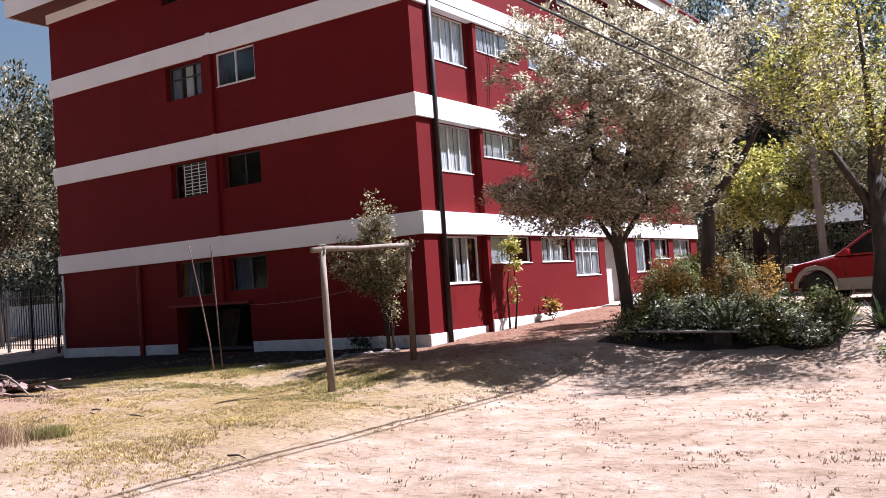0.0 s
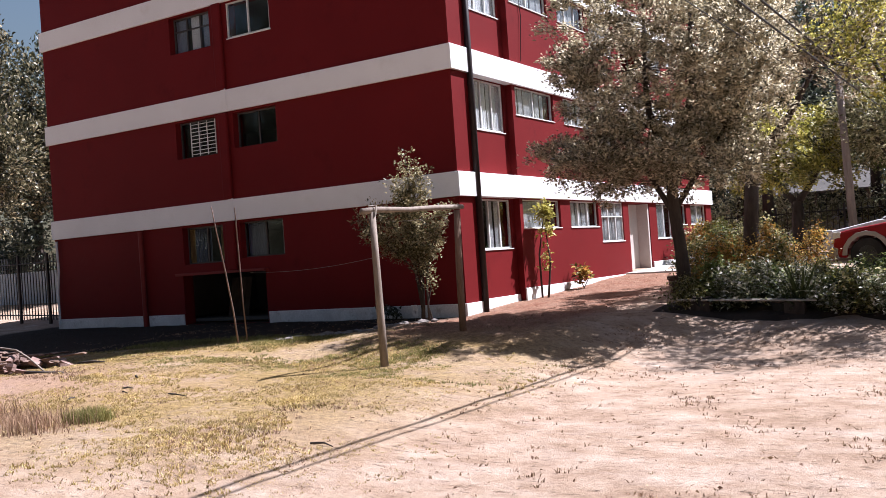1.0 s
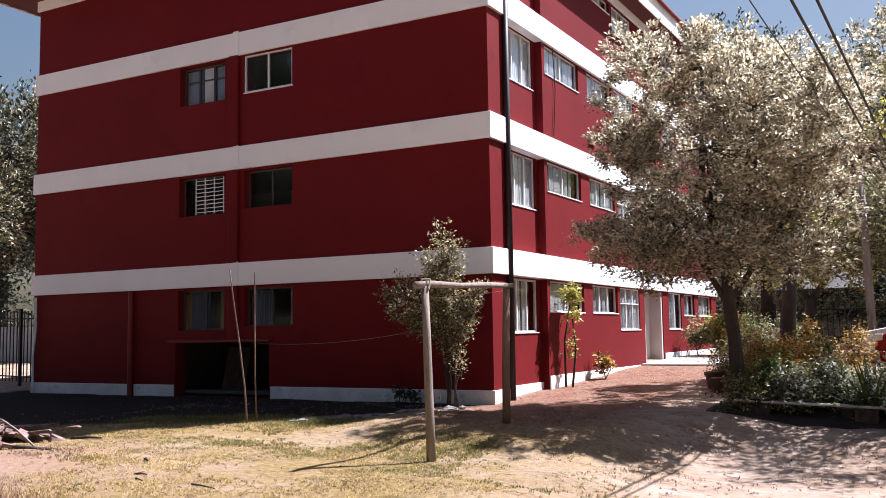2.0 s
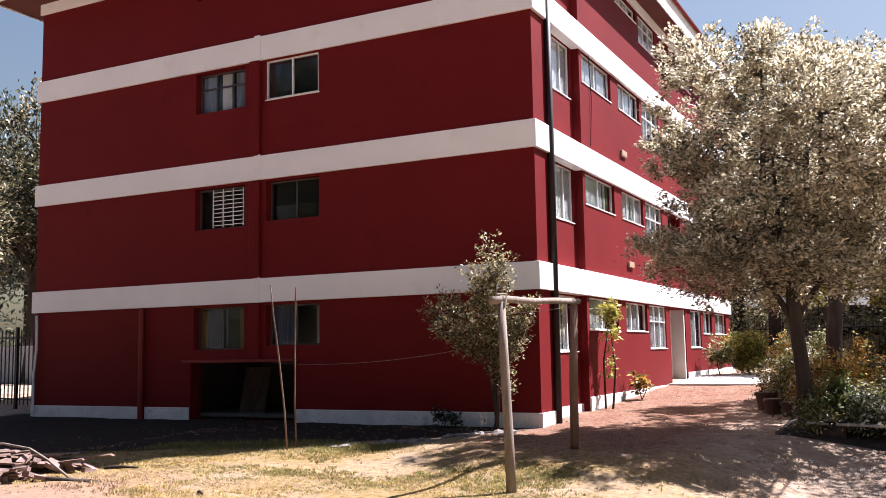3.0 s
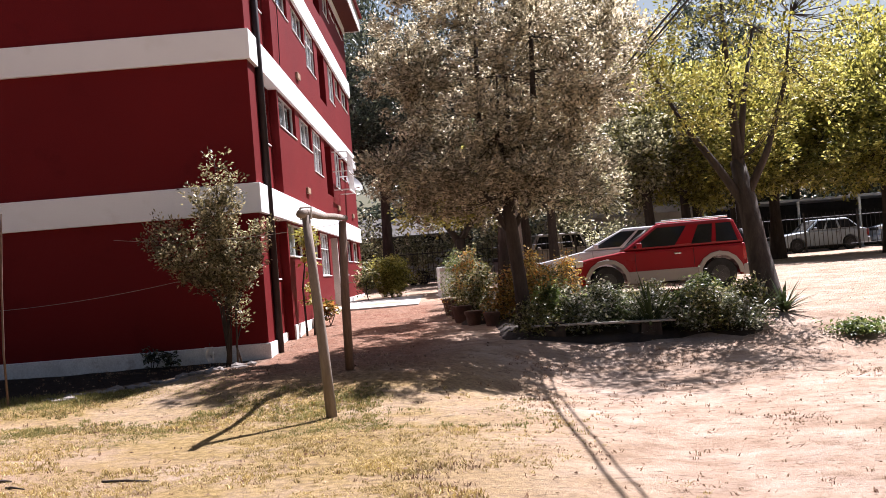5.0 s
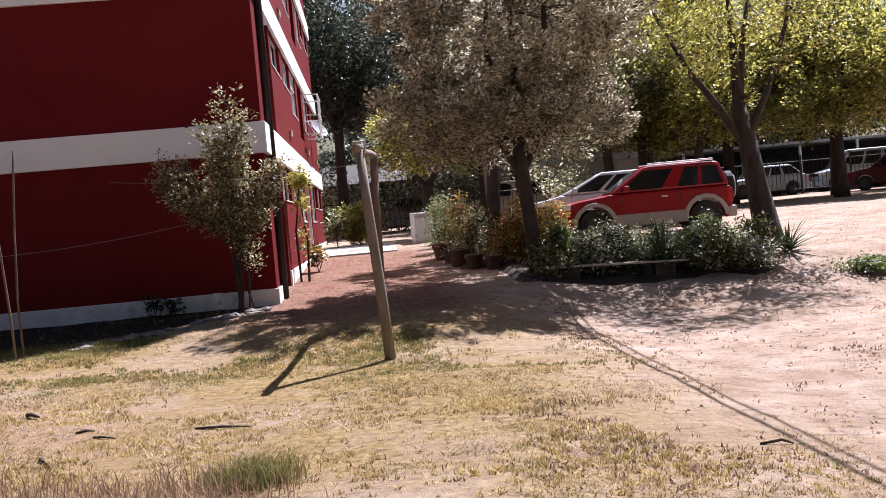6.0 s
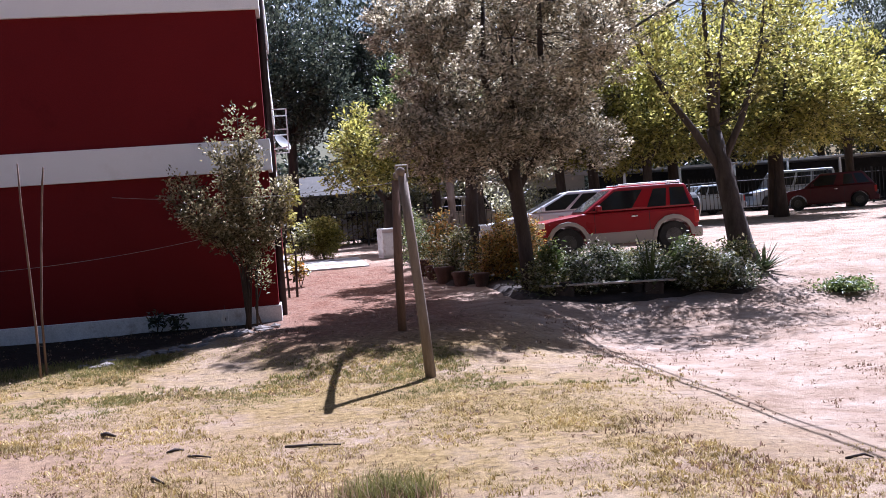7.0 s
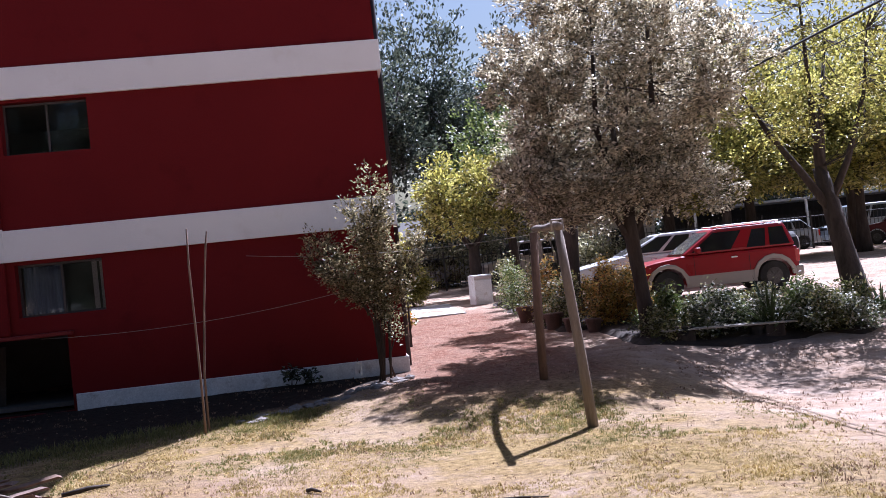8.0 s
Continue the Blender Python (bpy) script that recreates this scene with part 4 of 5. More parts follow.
        part("tail_light", boxed(tail - 0.03, tail + 0.08, *sorted((side * (hw - 0.14), side * (hw + 0.004))), belt - 0.36, belt - 0.08), TAIL, t, "red tail light", bevel=0.015)
        if rails:
            part("roof_rail", tubed([(c2 + 0.1, side * (hw - 0.2), roof + 0.05), (c1 - 0.1, side * (hw - 0.2), roof + 0.05)], [0.02, 0.02], 8), CHROME, t)
        for cx in (xf, xr):
            wheel(t, cx, side * (hw - 0.12), r, side)
    d = Vector((c1 - c0, 0, roof - belt)).normalized()
    nrm = Vector((-d.z, 0, d.x)) * (-1 if c1 > c0 else 1)
    nrm = Vector((d.z, 0, -d.x))
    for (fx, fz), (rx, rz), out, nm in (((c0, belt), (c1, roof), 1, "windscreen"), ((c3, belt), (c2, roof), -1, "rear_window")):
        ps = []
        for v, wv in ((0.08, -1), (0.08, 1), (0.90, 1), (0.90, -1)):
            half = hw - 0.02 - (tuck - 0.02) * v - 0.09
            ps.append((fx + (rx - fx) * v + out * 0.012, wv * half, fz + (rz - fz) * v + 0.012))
        pane(nm, ps if out > 0 else list(reversed(ps)), SCREEN_SHEEN if nm == "windscreen" else dark)
    if spare:
        w = part("spare_wheel", tubed([(tail - 0.20, 0.1, 0.95), (tail - 0.17, 0.1, 0.95), (tail - 0.04, 0.1, 0.95), (tail - 0.01, 0.1, 0.95)], [0.28, 0.33, 0.33, 0.30], 26), RUBBER, t, "spare wheel on the tailgate")
        part("wheel_cover", tubed([(tail - 0.23, 0.1, 0.95), (tail - 0.205, 0.1, 0.95)], [0.25, 0.27], 24), low, w, "pale wheel cover")
    part("grille", boxed(nose - 0.05, nose + 0.03, -hw + 0.38, hw - 0.38, hood * 0.74, hood * 0.74 + 0.13), RUBBER, t)
    part("licence_plate", boxed(tail - 0.115, tail - 0.10, -0.22, 0.22, sill + 0.30, sill + 0.42), FRAME_WHITE, t, "blank white licence plate")
    return t


GLASS_DARK = surface("tinted_car_glass", (0.02, 0.022, 0.024), (0.03, 0.032, 0.035), 1.2, 60, 0.06, 0.0, coat=0.6)
# pale base colour paints a reflection onto the windscreens
SCREEN_SHEEN = surface("windscreen_sheen", (0.13, 0.13, 0.125), (0.22, 0.215, 0.20), 2.5, 50, 0.12, 0.0, coat=0.7)
LAMP = surface("headlight_glass", (0.55, 0.55, 0.52), (0.68, 0.68, 0.65), 6, 60, 0.12, 0.0, coat=0.5)
TAIL = surface("tail_light_red", (0.30, 0.012, 0.010), (0.38, 0.02, 0.015), 6, 60, 0.2, 0.0, coat=0.5)
CAR_RED = painted_metal("red_car_paint", (0.22, 0.004, 0.007), 0.25, amount=0.0)
CAR_SILVER = painted_metal("silver_car_paint", (0.50, 0.51, 0.52), 0.28, amount=0.04)
CAR_MAROON = painted_metal("maroon_car_paint", (0.06, 0.003, 0.007), 0.3, amount=0.02)
CAR_BLUE = painted_metal("blue_grey_car_paint", (0.26, 0.31, 0.36), 0.3)
CAR_WHITE = painted_metal("white_car_paint", (0.66, 0.66, 0.65), 0.35)
CLADDING = painted_metal("champagne_cladding", (0.30, 0.275, 0.25), 0.45, amount=0.1)

car("off_road_car", "red three-door off-road car with pale lower panels and roof rails", 7.55, 6.25, 173.5, 3.60, 1.60, 2.38, 0.66, 0.34, 0.97, 0.92, 1.51, (0.80, 0.0, -1.60, -1.79), CAR_RED, CLADDING, 0.52, True, spare=True)
car("hatchback", "silver hatchback parked beside the red off-road car", 7.25, 9.3, 172.0, 4.3, 1.75, 2.55, 0.85, 0.33, 0.93, 0.80, 1.43, (0.92, -0.15, -1.45, -2.05), CAR_SILVER)
car("hatchback", "dark red hatchback on the bright car park", 23.3, 23.2, 150.0, 3.9, 1.65, 2.45, 0.8, 0.31, 0.95, 0.88, 1.52, (0.9, 0.2, -1.45, -1.9), CAR_MAROON)
car("van", "blue-grey van behind the far fence", 24.7, 28.6, 175.0, 4.3, 1.75, 2.6, 0.7, 0.33, 1.05, 1.0, 1.85, (1.35, 0.8, -1.9, -2.1), CAR_BLUE)
car("sedan", "blue-grey sedan parked behind the far fence", 19.5, 27.9, 186.0, 4.1, 1.65, 2.45, 0.8, 0.30, 0.92, 0.86, 1.42, (0.8, 0.15, -1.2, -1.8), CAR_BLUE)
car("sedan", "white car parked at the end of the path", 2.7, 26.5, 200.0, 4.1, 1.65, 2.45, 0.8, 0.30, 0.92, 0.86, 1.42, (0.8, 0.15, -1.2, -1.8), CAR_WHITE)
car("pickup", "pale off-road car standing in the shade of the trees", 6.8, 24.5, 190.0, 3.9, 1.66, 2.3, 0.7, 0.34, 1.02, 0.98, 1.7, (0.7, 0.3, -1.5, -1.8), CLADDING)

# ---------------------------------------------------------------- fences and far structures
def bar_fence(name, label, a, b, height, gap, post_every, material, group):
    a, b = Vector((*a, 0)), Vector((*b, 0))
    run = b - a
    n = int(run.length / gap)
    t = thing(name, Matrix.Identity(4), label, "fence", group)
    bar_mesh = post_mesh = None
    for i in range(n + 1):
        p = a.lerp(b, i / n)
        z = ground_z(p.x, p.y)
        post = i % post_every == 0
        r = 0.035 if post else 0.011
        if post and post_mesh is None:
            ob = part("post", boxed(-r, r, -r, r, -0.1, height + 0.06), material, t)
            post_mesh = ob.data
        elif not post and bar_mesh is None:
            ob = part("bar", boxed(-r, r, -r, r, 0.12, height), material, t)
            bar_mesh = ob.data
        else:
            ob = new("post" if post else "bar", post_mesh if post else bar_mesh)
            ob.parent = t
        ob.matrix_basis = pose(p.x, p.y, z)
        if post and i + post_every <= n:
            q = a.lerp(b, (i + post_every) / n)
            zq = ground_z(q.x, q.y)
            for h in (0.25, height - 0.2):
                part("rail", tubed([(p.x, p.y, z + h), (q.x, q.y, zq + h)], [0.018, 0.018], 4), material, t)
    return t


bar_fence("iron_fence", "black iron bar fence beside the block", (-12.4, 0.8), (-27, 3.6), 1.95, 0.19, 10, IRON, "iron fences")
bar_fence("iron_fence", "black iron bar fence along the far side of the car park", (9.0, 26.2), (44, 28.0), 1.7, 0.20, 12, IRON, "iron fences")
bar_fence("iron_fence", "black iron bar fence at the end of the path", (-1.5, 21.8), (8.9, 23.6), 1.5, 0.20, 12, IRON, "iron fences")
w = part("boundary_wall", boxed(-46, -13.2, 9.2, 9.4, -0.1, 1.75), surface("pale_wall", (0.50, 0.54, 0.58), (0.62, 0.65, 0.68), 0.6, 30, 0.9, 0.4, dirt=(0.36, 0.36, 0.35)))
tagged(w, "pale boundary wall behind the iron fence", "wall", kind="structure")

shed = thing("carport", pose(17.5, 31.4, ground_z(17.5, 31.4)), "flat-roofed dark carport on thin posts", "carport")
part("roof", boxed(-1.0, 20, -1.5, 1.8, 2.35, 2.47), surface("carport_roof", (0.25, 0.25, 0.25), (0.34, 0.34, 0.33), 1, 30, 0.7, 0.2), shed, bevel=0.01)
part("back_panel", boxed(-1.0, 20, 1.7, 1.78, 0.0, 2.35), RUBBER, shed, "dark back wall")
for i in range(8):
    part("post", boxed(-0.8 + 2.9 * i, -0.7 + 2.9 * i, -1.4, -1.3, -0.2, 2.35), FRAME_WHITE, shed)
house = thing("low_house", pose(11.5, 33.0, 0.65), "low grey house behind the far fence", "house")
part("wall", boxed(-3.5, 3.5, -2, 2, -0.2, 2.5), CONCRETE, house)
bm = extrude([(-4.0, 2.45), (4.0, 2.45), (0, 3.7)], -2.4, 2.4)
part("roof", bm, ROOFING, house)
for u in (-2.2, 1.2):
    part("window", boxed(u, u + 1.0, -2.03, -1.99, 0.9, 1.9), GLASS_DARK, house)


hut = thing("tiled_shed", pose(0.9, 31.5, ground_z(0.9, 31.5)), "dark open shed with a dark tiled roof beyond the path", "shed")
part("back_wall", boxed(-2.2, 2.4, 1.6, 1.75, -0.2, 2.3), RUBBER, hut, "dark back wall")
bm = extrude([(-1.9, 2.15), (1.9, 2.35), (1.9, 2.45), (0.0, 3.25), (-1.9, 2.25)], -2.5, 2.7)
bmesh.ops.transform(bm, matrix=Matrix.Rotation(radians(90), 4, "Z"), verts=bm.verts)
part("roof", bm, surface("dark_tiles", (0.055, 0.05, 0.046), (0.10, 0.09, 0.082), 2, 30, 0.8, 0.5), hut, "dark grey tiled roof")
for u in (-2.2, 0.1, 2.3):
    part("post", boxed(u - 0.06, u + 0.06, -1.6, -1.48, -0.2, 2.3), WOOD_DARK, hut)

pole = thing("utility_pole", pose(5.05, 12.8, ground_z(5.05, 12.8)), "weathered wooden utility pole", "pole")
part("pole", tubed([(0, 0, -0.2), (-0.05, 0, 2.0), (-0.12, 0, 5.0)], [0.12, 0.11, 0.09], 12, 0.1), WOOD, pole, smooth=True)


# ---------------------------------------------------------------- shrubs and beds
def stems(t, tops, foot_spread, r, material, rng, name="stem"):
    for p in tops:
        fx, fy = rng.normal(0, foot_spread, 2)
        mid = Vector((fx, fy, 0)).lerp(Vector(p), 0.5) + Vector((*rng.normal(0, 0.06, 2), 0.0))
        part(name, tubed([(fx, fy, -0.05), mid, p], [r, r * 0.75, r * 0.35], 6, 0.3), material, t, smooth=True)


def shrub(name, label, x, y, blobs, leaf, size, per, spread, seed, stem_tops=(), r=0.02, bark=BARK, group="", flat=0.6, category="shrub"):
    rng = np.random.default_rng(seed)
    t = thing(name, pose(x, y, ground_z(x, y)), label, category, group)
    stems(t, stem_tops, 0.05, r, bark, rng)
    pts = []
    for c, rad, n in blobs:
        pts += clump_points(rng, c, rad, n, 0.4, 0.35)
    v, f = leaves(pts, size, spread, rng, flat, per)
    v[:, 2] = np.maximum(v[:, 2], 0.01)
    leaf_part("foliage", v, f, leaf, t)
    return t


def branchy_shrub(name, label, x, y, branches, leaf, size, per, spread, step, seed, r, bark=BARK):
    """A loose shrub: bare crooked stems from the foot, leafy along the outer part of each branch; branches as (points, leafy from, thickness of the spray)."""
    rng = np.random.default_rng(seed)
    t = thing(name, pose(x, y, ground_z(x, y)), label, "shrub")
    pts, outs = [], []
    for line, start, wide in branches:
        ps = [Vector(p) for p in line]
        part("stem", tubed([p + Vector((0, 0, -0.05 if i == 0 else 0)) for i, p in enumerate(ps)], [r * (1 - 0.75 * i / (len(ps) - 1)) for i in range(len(ps))], 6, 0.3), bark, t, smooth=True)
        length = sum((b - a).length for a, b in zip(ps, ps[1:]))
        n = max(3, int(length * (1 - start) / step))
        for i in range(n):
            u = (start + (1 - start) * (i + rng.random()) / n) * (len(ps) - 1)
            k = min(int(u), len(ps) - 2)
            p = ps[k].lerp(ps[k + 1], u - k)
            side = Vector(rng.normal(0, 1, 3)).normalized() * wide * (0.25 + 0.75 * rng.random())
            q = p + side
            pts.append(q)
            outs.append((side.normalized() * 0.7 + Vector((0, 0, 0.5))))
            if i % 6 == 0:
                part("twig", tubed([p, q], [0.006, 0.003], 4), bark, t)
    v, f = leaves(pts, size, spread, rng, 0.5, per, outs)
    leaf_part("foliage", v, f, leaf, t)
    return t


branchy_shrub("corner_shrub", "tall loose shrub with pale leaves against the end wall", -0.44, -0.85,
    [([(0.0, 0, 0), (0.03, -0.05, 0.7), (0.02, -0.15, 1.5), (0.08, -0.3, 2.3), (0.10, -0.4, 3.0)], 0.42, 0.25),
     ([(0.02, 0, 0), (0.1, -0.06, 0.8), (0.2, -0.15, 1.7), (0.28, -0.2, 2.75)], 0.5, 0.20),
     ([(0.03, 0, 0), (0.0, -0.1, 0.9), (-0.12, -0.2, 1.7), (-0.22, -0.3, 2.6)], 0.5, 0.22),
     ([(0, 0.03, 0), (-0.05, -0.1, 0.9), (-0.42, -0.32, 1.55), (-0.86, -0.6, 1.95)], 0.45, 0.24),
     ([(0, 0.0, 0), (-0.02, -0.1, 1.0), (-0.35, -0.2, 1.75), (-0.78, -0.2, 2.2)], 0.45, 0.20),
     ([(0, 0.0, 0), (0.0, -0.1, 0.9), (-0.35, -0.4, 1.4), (-0.7, -0.65, 1.72)], 0.5, 0.20),
     ([(0.12, 0.02, 0), (0.16, -0.05, 0.8), (0.42, -0.1, 1.6), (0.72, -0.15, 2.05)], 0.5, 0.18),
     ([(0.12, 0.0, 0), (0.18, -0.1, 0.8), (0.4, -0.2, 1.35), (0.66, -0.3, 1.72)], 0.5, 0.16),
     ([(0.2, 0.02, 0), (0.12, 0.0, 0.3), (0.24, -0.05, 0.62), (0.16, -0.1, 1.25)], 0.66, 0.15),
     ([(-0.05, 0.0, 0), (0.05, -0.05, 0.5), (0.06, -0.12, 1.0), (0.02, -0.2, 1.4)], 0.6, 0.17),
     ([(0.0, 0.0, 0), (0.1, -0.1, 1.2), (0.06, -0.35, 1.9), (0.0, -0.5, 2.35)], 0.45, 0.24)],
    LEAF_OLIVE, 0.056, 10, 0.045, 0.0115, 21, 0.017)
shrub("wall_climber", "thin climbing plant with yellow leaves at the wall", 0.22, 3.05,
      [((0.05, 0.05, 1.85), (0.20, 0.28, 0.26), 52), ((0.05, 0.15, 1.45), (0.12, 0.25, 0.16), 14), ((0.0, 0.1, 0.8), (0.07, 0.14, 0.4), 10)],
      leaf_mat("yellow_leaves", [(0.22, 0.20, 0.03), (0.45, 0.40, 0.08), (0.55, 0.50, 0.16)], 0.5, 0.4), 0.10, 8, 0.05, 22, [(0.05, 0.05, 1.85), (0.02, 0.12, 1.5)], 0.026)
shrub("small_plant", "small yellowish plant at the foot of the wall", 0.35, 4.75, [((0, 0, 0.38), (0.2, 0.24, 0.26), 26)], LEAF_AUTUMN, 0.13, 6, 0.06, 23, [(0, 0, 0.4), (0.1, 0.1, 0.4)], 0.012)
shrub("clipped_bush", "rounded yellow-green bush beside the path", 1.15, 12.9, [((0, 0, 0.62), (0.72, 0.8, 0.60), 900)], LEAF_YELLOW, 0.07, 14, 0.05, 24, [(0, 0, 0.5)], 0.04)
shrub("door_shrub", "low green shrub near the entrance", 0.55, 12.0, [((0, 0, 0.6), (0.35, 0.4, 0.55), 80)], LEAF_BED, 0.10, 9, 0.08, 25, [(0, 0, 0.6)], 0.02)

# flower-bed soil a little above the yard, blackened to paint in shade below plants
SOIL = surface("shade_dark_soil", (0.022, 0.016, 0.012), (0.05, 0.036, 0.026), 3, 25, 0.95, 0.8)


def in_bed(x, y):
    front = smoothstep(-0.45, -0.05, y + 0.25 * noise.noise(Vector((x * 1.7, 0, 3)))) * smoothstep(3.5, 3.85, x) * smoothstep(8.0, 7.5, x) * smoothstep(3.2, 2.7, y)
    side = smoothstep(2.9, 3.2, x + 0.2 * noise.noise(Vector((0, y * 1.3, 8)))) * smoothstep(5.2, 4.7, x) * smoothstep(2.4, 2.8, y) * smoothstep(10.2, 9.8, y)
    return max(front, side)


bx, by = np.arange(2.7, 8.3, 0.16), np.arange(-1.3, 10.5, 0.16)
sv = [(x, y, ground_z(x, y) + 0.14 * in_bed(x, y) - 0.07 + 0.02 * noise.noise(Vector((x * 5, y * 5, 1)))) for y in by for x in bx]
sn = len(bx)
sf = [(j * sn + i, j * sn + i + 1, (j + 1) * sn + i + 1, (j + 1) * sn + i) for j in range(len(by) - 1) for i in range(sn - 1)]
soil = new("bed_soil", mesh_from("bed_soil", sv, sf, SOIL))
tagged(soil, "flower-bed soil painted dark for the shade under plank and bushes", "soil", kind="structure")

bed_rng = random.Random(31)
bed = [(4.25, 0.20, 0.34, LEAF_BED), (4.5, 0.75, 0.50, LEAF_GREEN), (4.95, 0.35, 0.46, LEAF_FLOWER), (5.0, 1.25, 0.36, LEAF_BED), (5.5, 0.55, 0.50, LEAF_FLOWER), (6.0, 0.30, 0.46, LEAF_FLOWER),
       (6.35, 0.9, 0.40, LEAF_BED), (6.55, 0.10, 0.42, LEAF_FLOWER), (7.0, 0.0, 0.46, LEAF_BED), (5.9, 1.3, 0.34, LEAF_BED), (6.9, 0.5, 0.46, LEAF_GREEN), (7.5, 0.3, 0.46, LEAF_BED), (4.5, 2.4, 0.80, LEAF_AUTUMN),
       (4.7, 3.4, 0.66, LEAF_AUTUMN), (7.4, -0.1, 0.36, LEAF_FLOWER), (3.35, 3.4, 0.85, LEAF_BED), (3.40, 4.3, 1.0, LEAF_AUTUMN), (4.4, 3.0, 0.8, LEAF_AUTUMN), (4.8, 3.8, 0.7, LEAF_BED), (3.2, 5.4, 1.0, LEAF_BED), (3.1, 6.8, 1.0, LEAF_GREEN),
       (3.3, 8.2, 0.9, LEAF_BED), (4.6, 5.6, 0.6, LEAF_AUTUMN), (3.6, 9.6, 0.9, LEAF_BED), (3.9, 2.6, 0.8, LEAF_AUTUMN), (7.3, 1.4, 0.4, LEAF_GREEN), (4.75, 4.5, 0.95, LEAF_AUTUMN), (5.3, 5.3, 0.85, LEAF_AUTUMN)]
bed += [(x + bed_rng.uniform(-0.4, 0.4), y + bed_rng.uniform(0.1, 0.5), h * bed_rng.uniform(0.6, 0.95), bed_rng.choice((LEAF_BED, LEAF_FLOWER, LEAF_GREEN))) for x, y, h, leaf in bed[3:15:2]]
for i, (x, y, h, leaf) in enumerate(bed):
    h *= 1.32 if y < 2 else 1.1
    kind = {LEAF_AUTUMN.name: "orange and yellow leaved bush in the flower bed", LEAF_FLOWER.name: "pale flowering bush in the flower bed", LEAF_GREEN.name: "fresh green bush in the flower bed"}.get(leaf.name, "leafy mixed bush in the flower bed")
    w = bed_rng.uniform(0.34, 0.46) if h > 0.2 else 0.26
    shrub("bed_bush", kind, x, y, [((0, 0, h * 0.42), (w * 1.15, w * 1.15, h * 0.55), 130), ((bed_rng.uniform(-0.25, 0.25), bed_rng.uniform(-0.2, 0.2), h * 0.9), (w * 0.45, w * 0.45, h * 0.32), 34)], leaf, bed_rng.uniform(0.05, 0.08), 12, 0.09, 60 + i, [(0.1, 0, h * 0.8), (-0.15, 0.1, h * 0.7), (0, -0.1, h)], 0.012, BARK, "bushes of the flower bed")


def spiky(x, y, n, length, seed, label):
    rng = random.Random(seed)
    t = thing("spiky_plant", pose(x, y, ground_z(x, y)), label, "plant", "spiky plants")
    for i in range(n):
        a, lean, ln = rng.uniform(0, 6.28), rng.uniform(0.15, 1.1), length * rng.uniform(0.6, 1.1)
        bm = bmesh.new()
        rows = []
        for k in range(5):
            u = k / 4
            out = math.sin(lean) * ln * u + 0.12 * u * u * ln
            up = math.cos(lean) * ln * u - 0.25 * math.sin(lean) * ln * u * u
            wd = 0.036 * (1 - u) ** 0.7 + 0.002
            c, s = math.cos(a), math.sin(a)
            rows.append([bm.verts.new((out * c - w * s, out * s + w * c, up + abs(w) * 0.35)) for w in (-wd, 0, wd)])
        for p, q in zip(rows, rows[1:]):
            for j in range(2):
                bm.faces.new((p[j], p[j + 1], q[j + 1], q[j]))
        part("blade", bm, LEAF_SWORD, t)


spiky(7.80, 0.45, 40, 0.85, 1, "clump of stiff sword-shaped green leaves beside the tree")
spiky(8.36, 0.72, 46, 0.62, 2, "clump of stiff sword-shaped green leaves beside the tree")
spiky(6.05, 0.15, 40, 1.0, 3, "clump of stiff sword-shaped green leaves in the bed")
shrub("grass_clump", "low clump of yellowish weeds on the bare earth", 8.95, -0.75, [((0, 0, 0.08), (0.62, 0.42, 0.13), 110)], LEAF_GREEN, 0.07, 12, 0.07, 71, category="weeds")

plank = thing("plank_bench", pose(5.25, 0.0, 0.0), "long grey plank laid on blocks along the flower bed", "bench")
part("plank", boxed(-1.12, 1.12, -0.13, 0.13, 0.165, 0.195, m=pose(0, 0, -0.05, 0, 1.9, -1.3)), surface("pale_plank", (0.30, 0.27, 0.23), (0.46, 0.42, 0.37), 3, 30, 0.85, 0.5, stretch=(0.6, 4, 4)), plank, bevel=0.008)
for u in (-0.75, 0.75):
    part("block", boxed(u - 0.16, u + 0.16, -0.1, 0.1, -0.32, 0.16, m=pose(0, 0, -0.05, 0, 1.9, -1.3)), BARK, plank, bevel=0.015)


def pot(x, y, r, h, label, material=TERRACOTTA):
    t = thing("flower_pot", pose(x, y, ground_z(x, y) - 0.01), label, "pot", "pots of the flower bed")
    part("pot", tubed([(0, 0, 0), (0, 0, h * 0.8), (0, 0, h * 0.8), (0, 0, h)], [r * 0.72, r * 0.95, r * 1.06, r * 1.06], 20), material, t)
    part("soil", tubed([(0, 0, h), (0, 0, h + 0.01)], [r * 0.9, r * 0.88], 16), WOOD_DARK, t)


pot(4.5, 0.06, 0.17, 0.26, "dark terracotta pot beside the plank", RUBBER)
pot(5.75, 0.05, 0.13, 0.20, "dark terracotta pot under the plank", RUBBER)

for x, y, r, h in ((3.10, 3.15, 0.19, 0.32), (3.02, 4.0, 0.17, 0.28), (3.30, 2.55, 0.16, 0.26), (2.92, 4.9, 0.20, 0.34), (3.62, 2.2, 0.15, 0.24)):
    pot(x, y, r, h, "dark clay pot at the edge of the path bed")

fridge = thing("old_appliance", pose(2.85, 10.6, ground_z(2.85, 10.6), 0, 0, 8), "old white enamelled appliance standing by the path", "appliance")
part("cabinet", boxed(-0.25, 0.25, -0.28, 0.28, 0.0, 0.80), ENAMEL, fridge, bevel=0.02)
part("front_panel", boxed(-0.235, 0.235, -0.303, -0.283, 0.06, 0.66), ENAMEL, fridge, bevel=0.008)
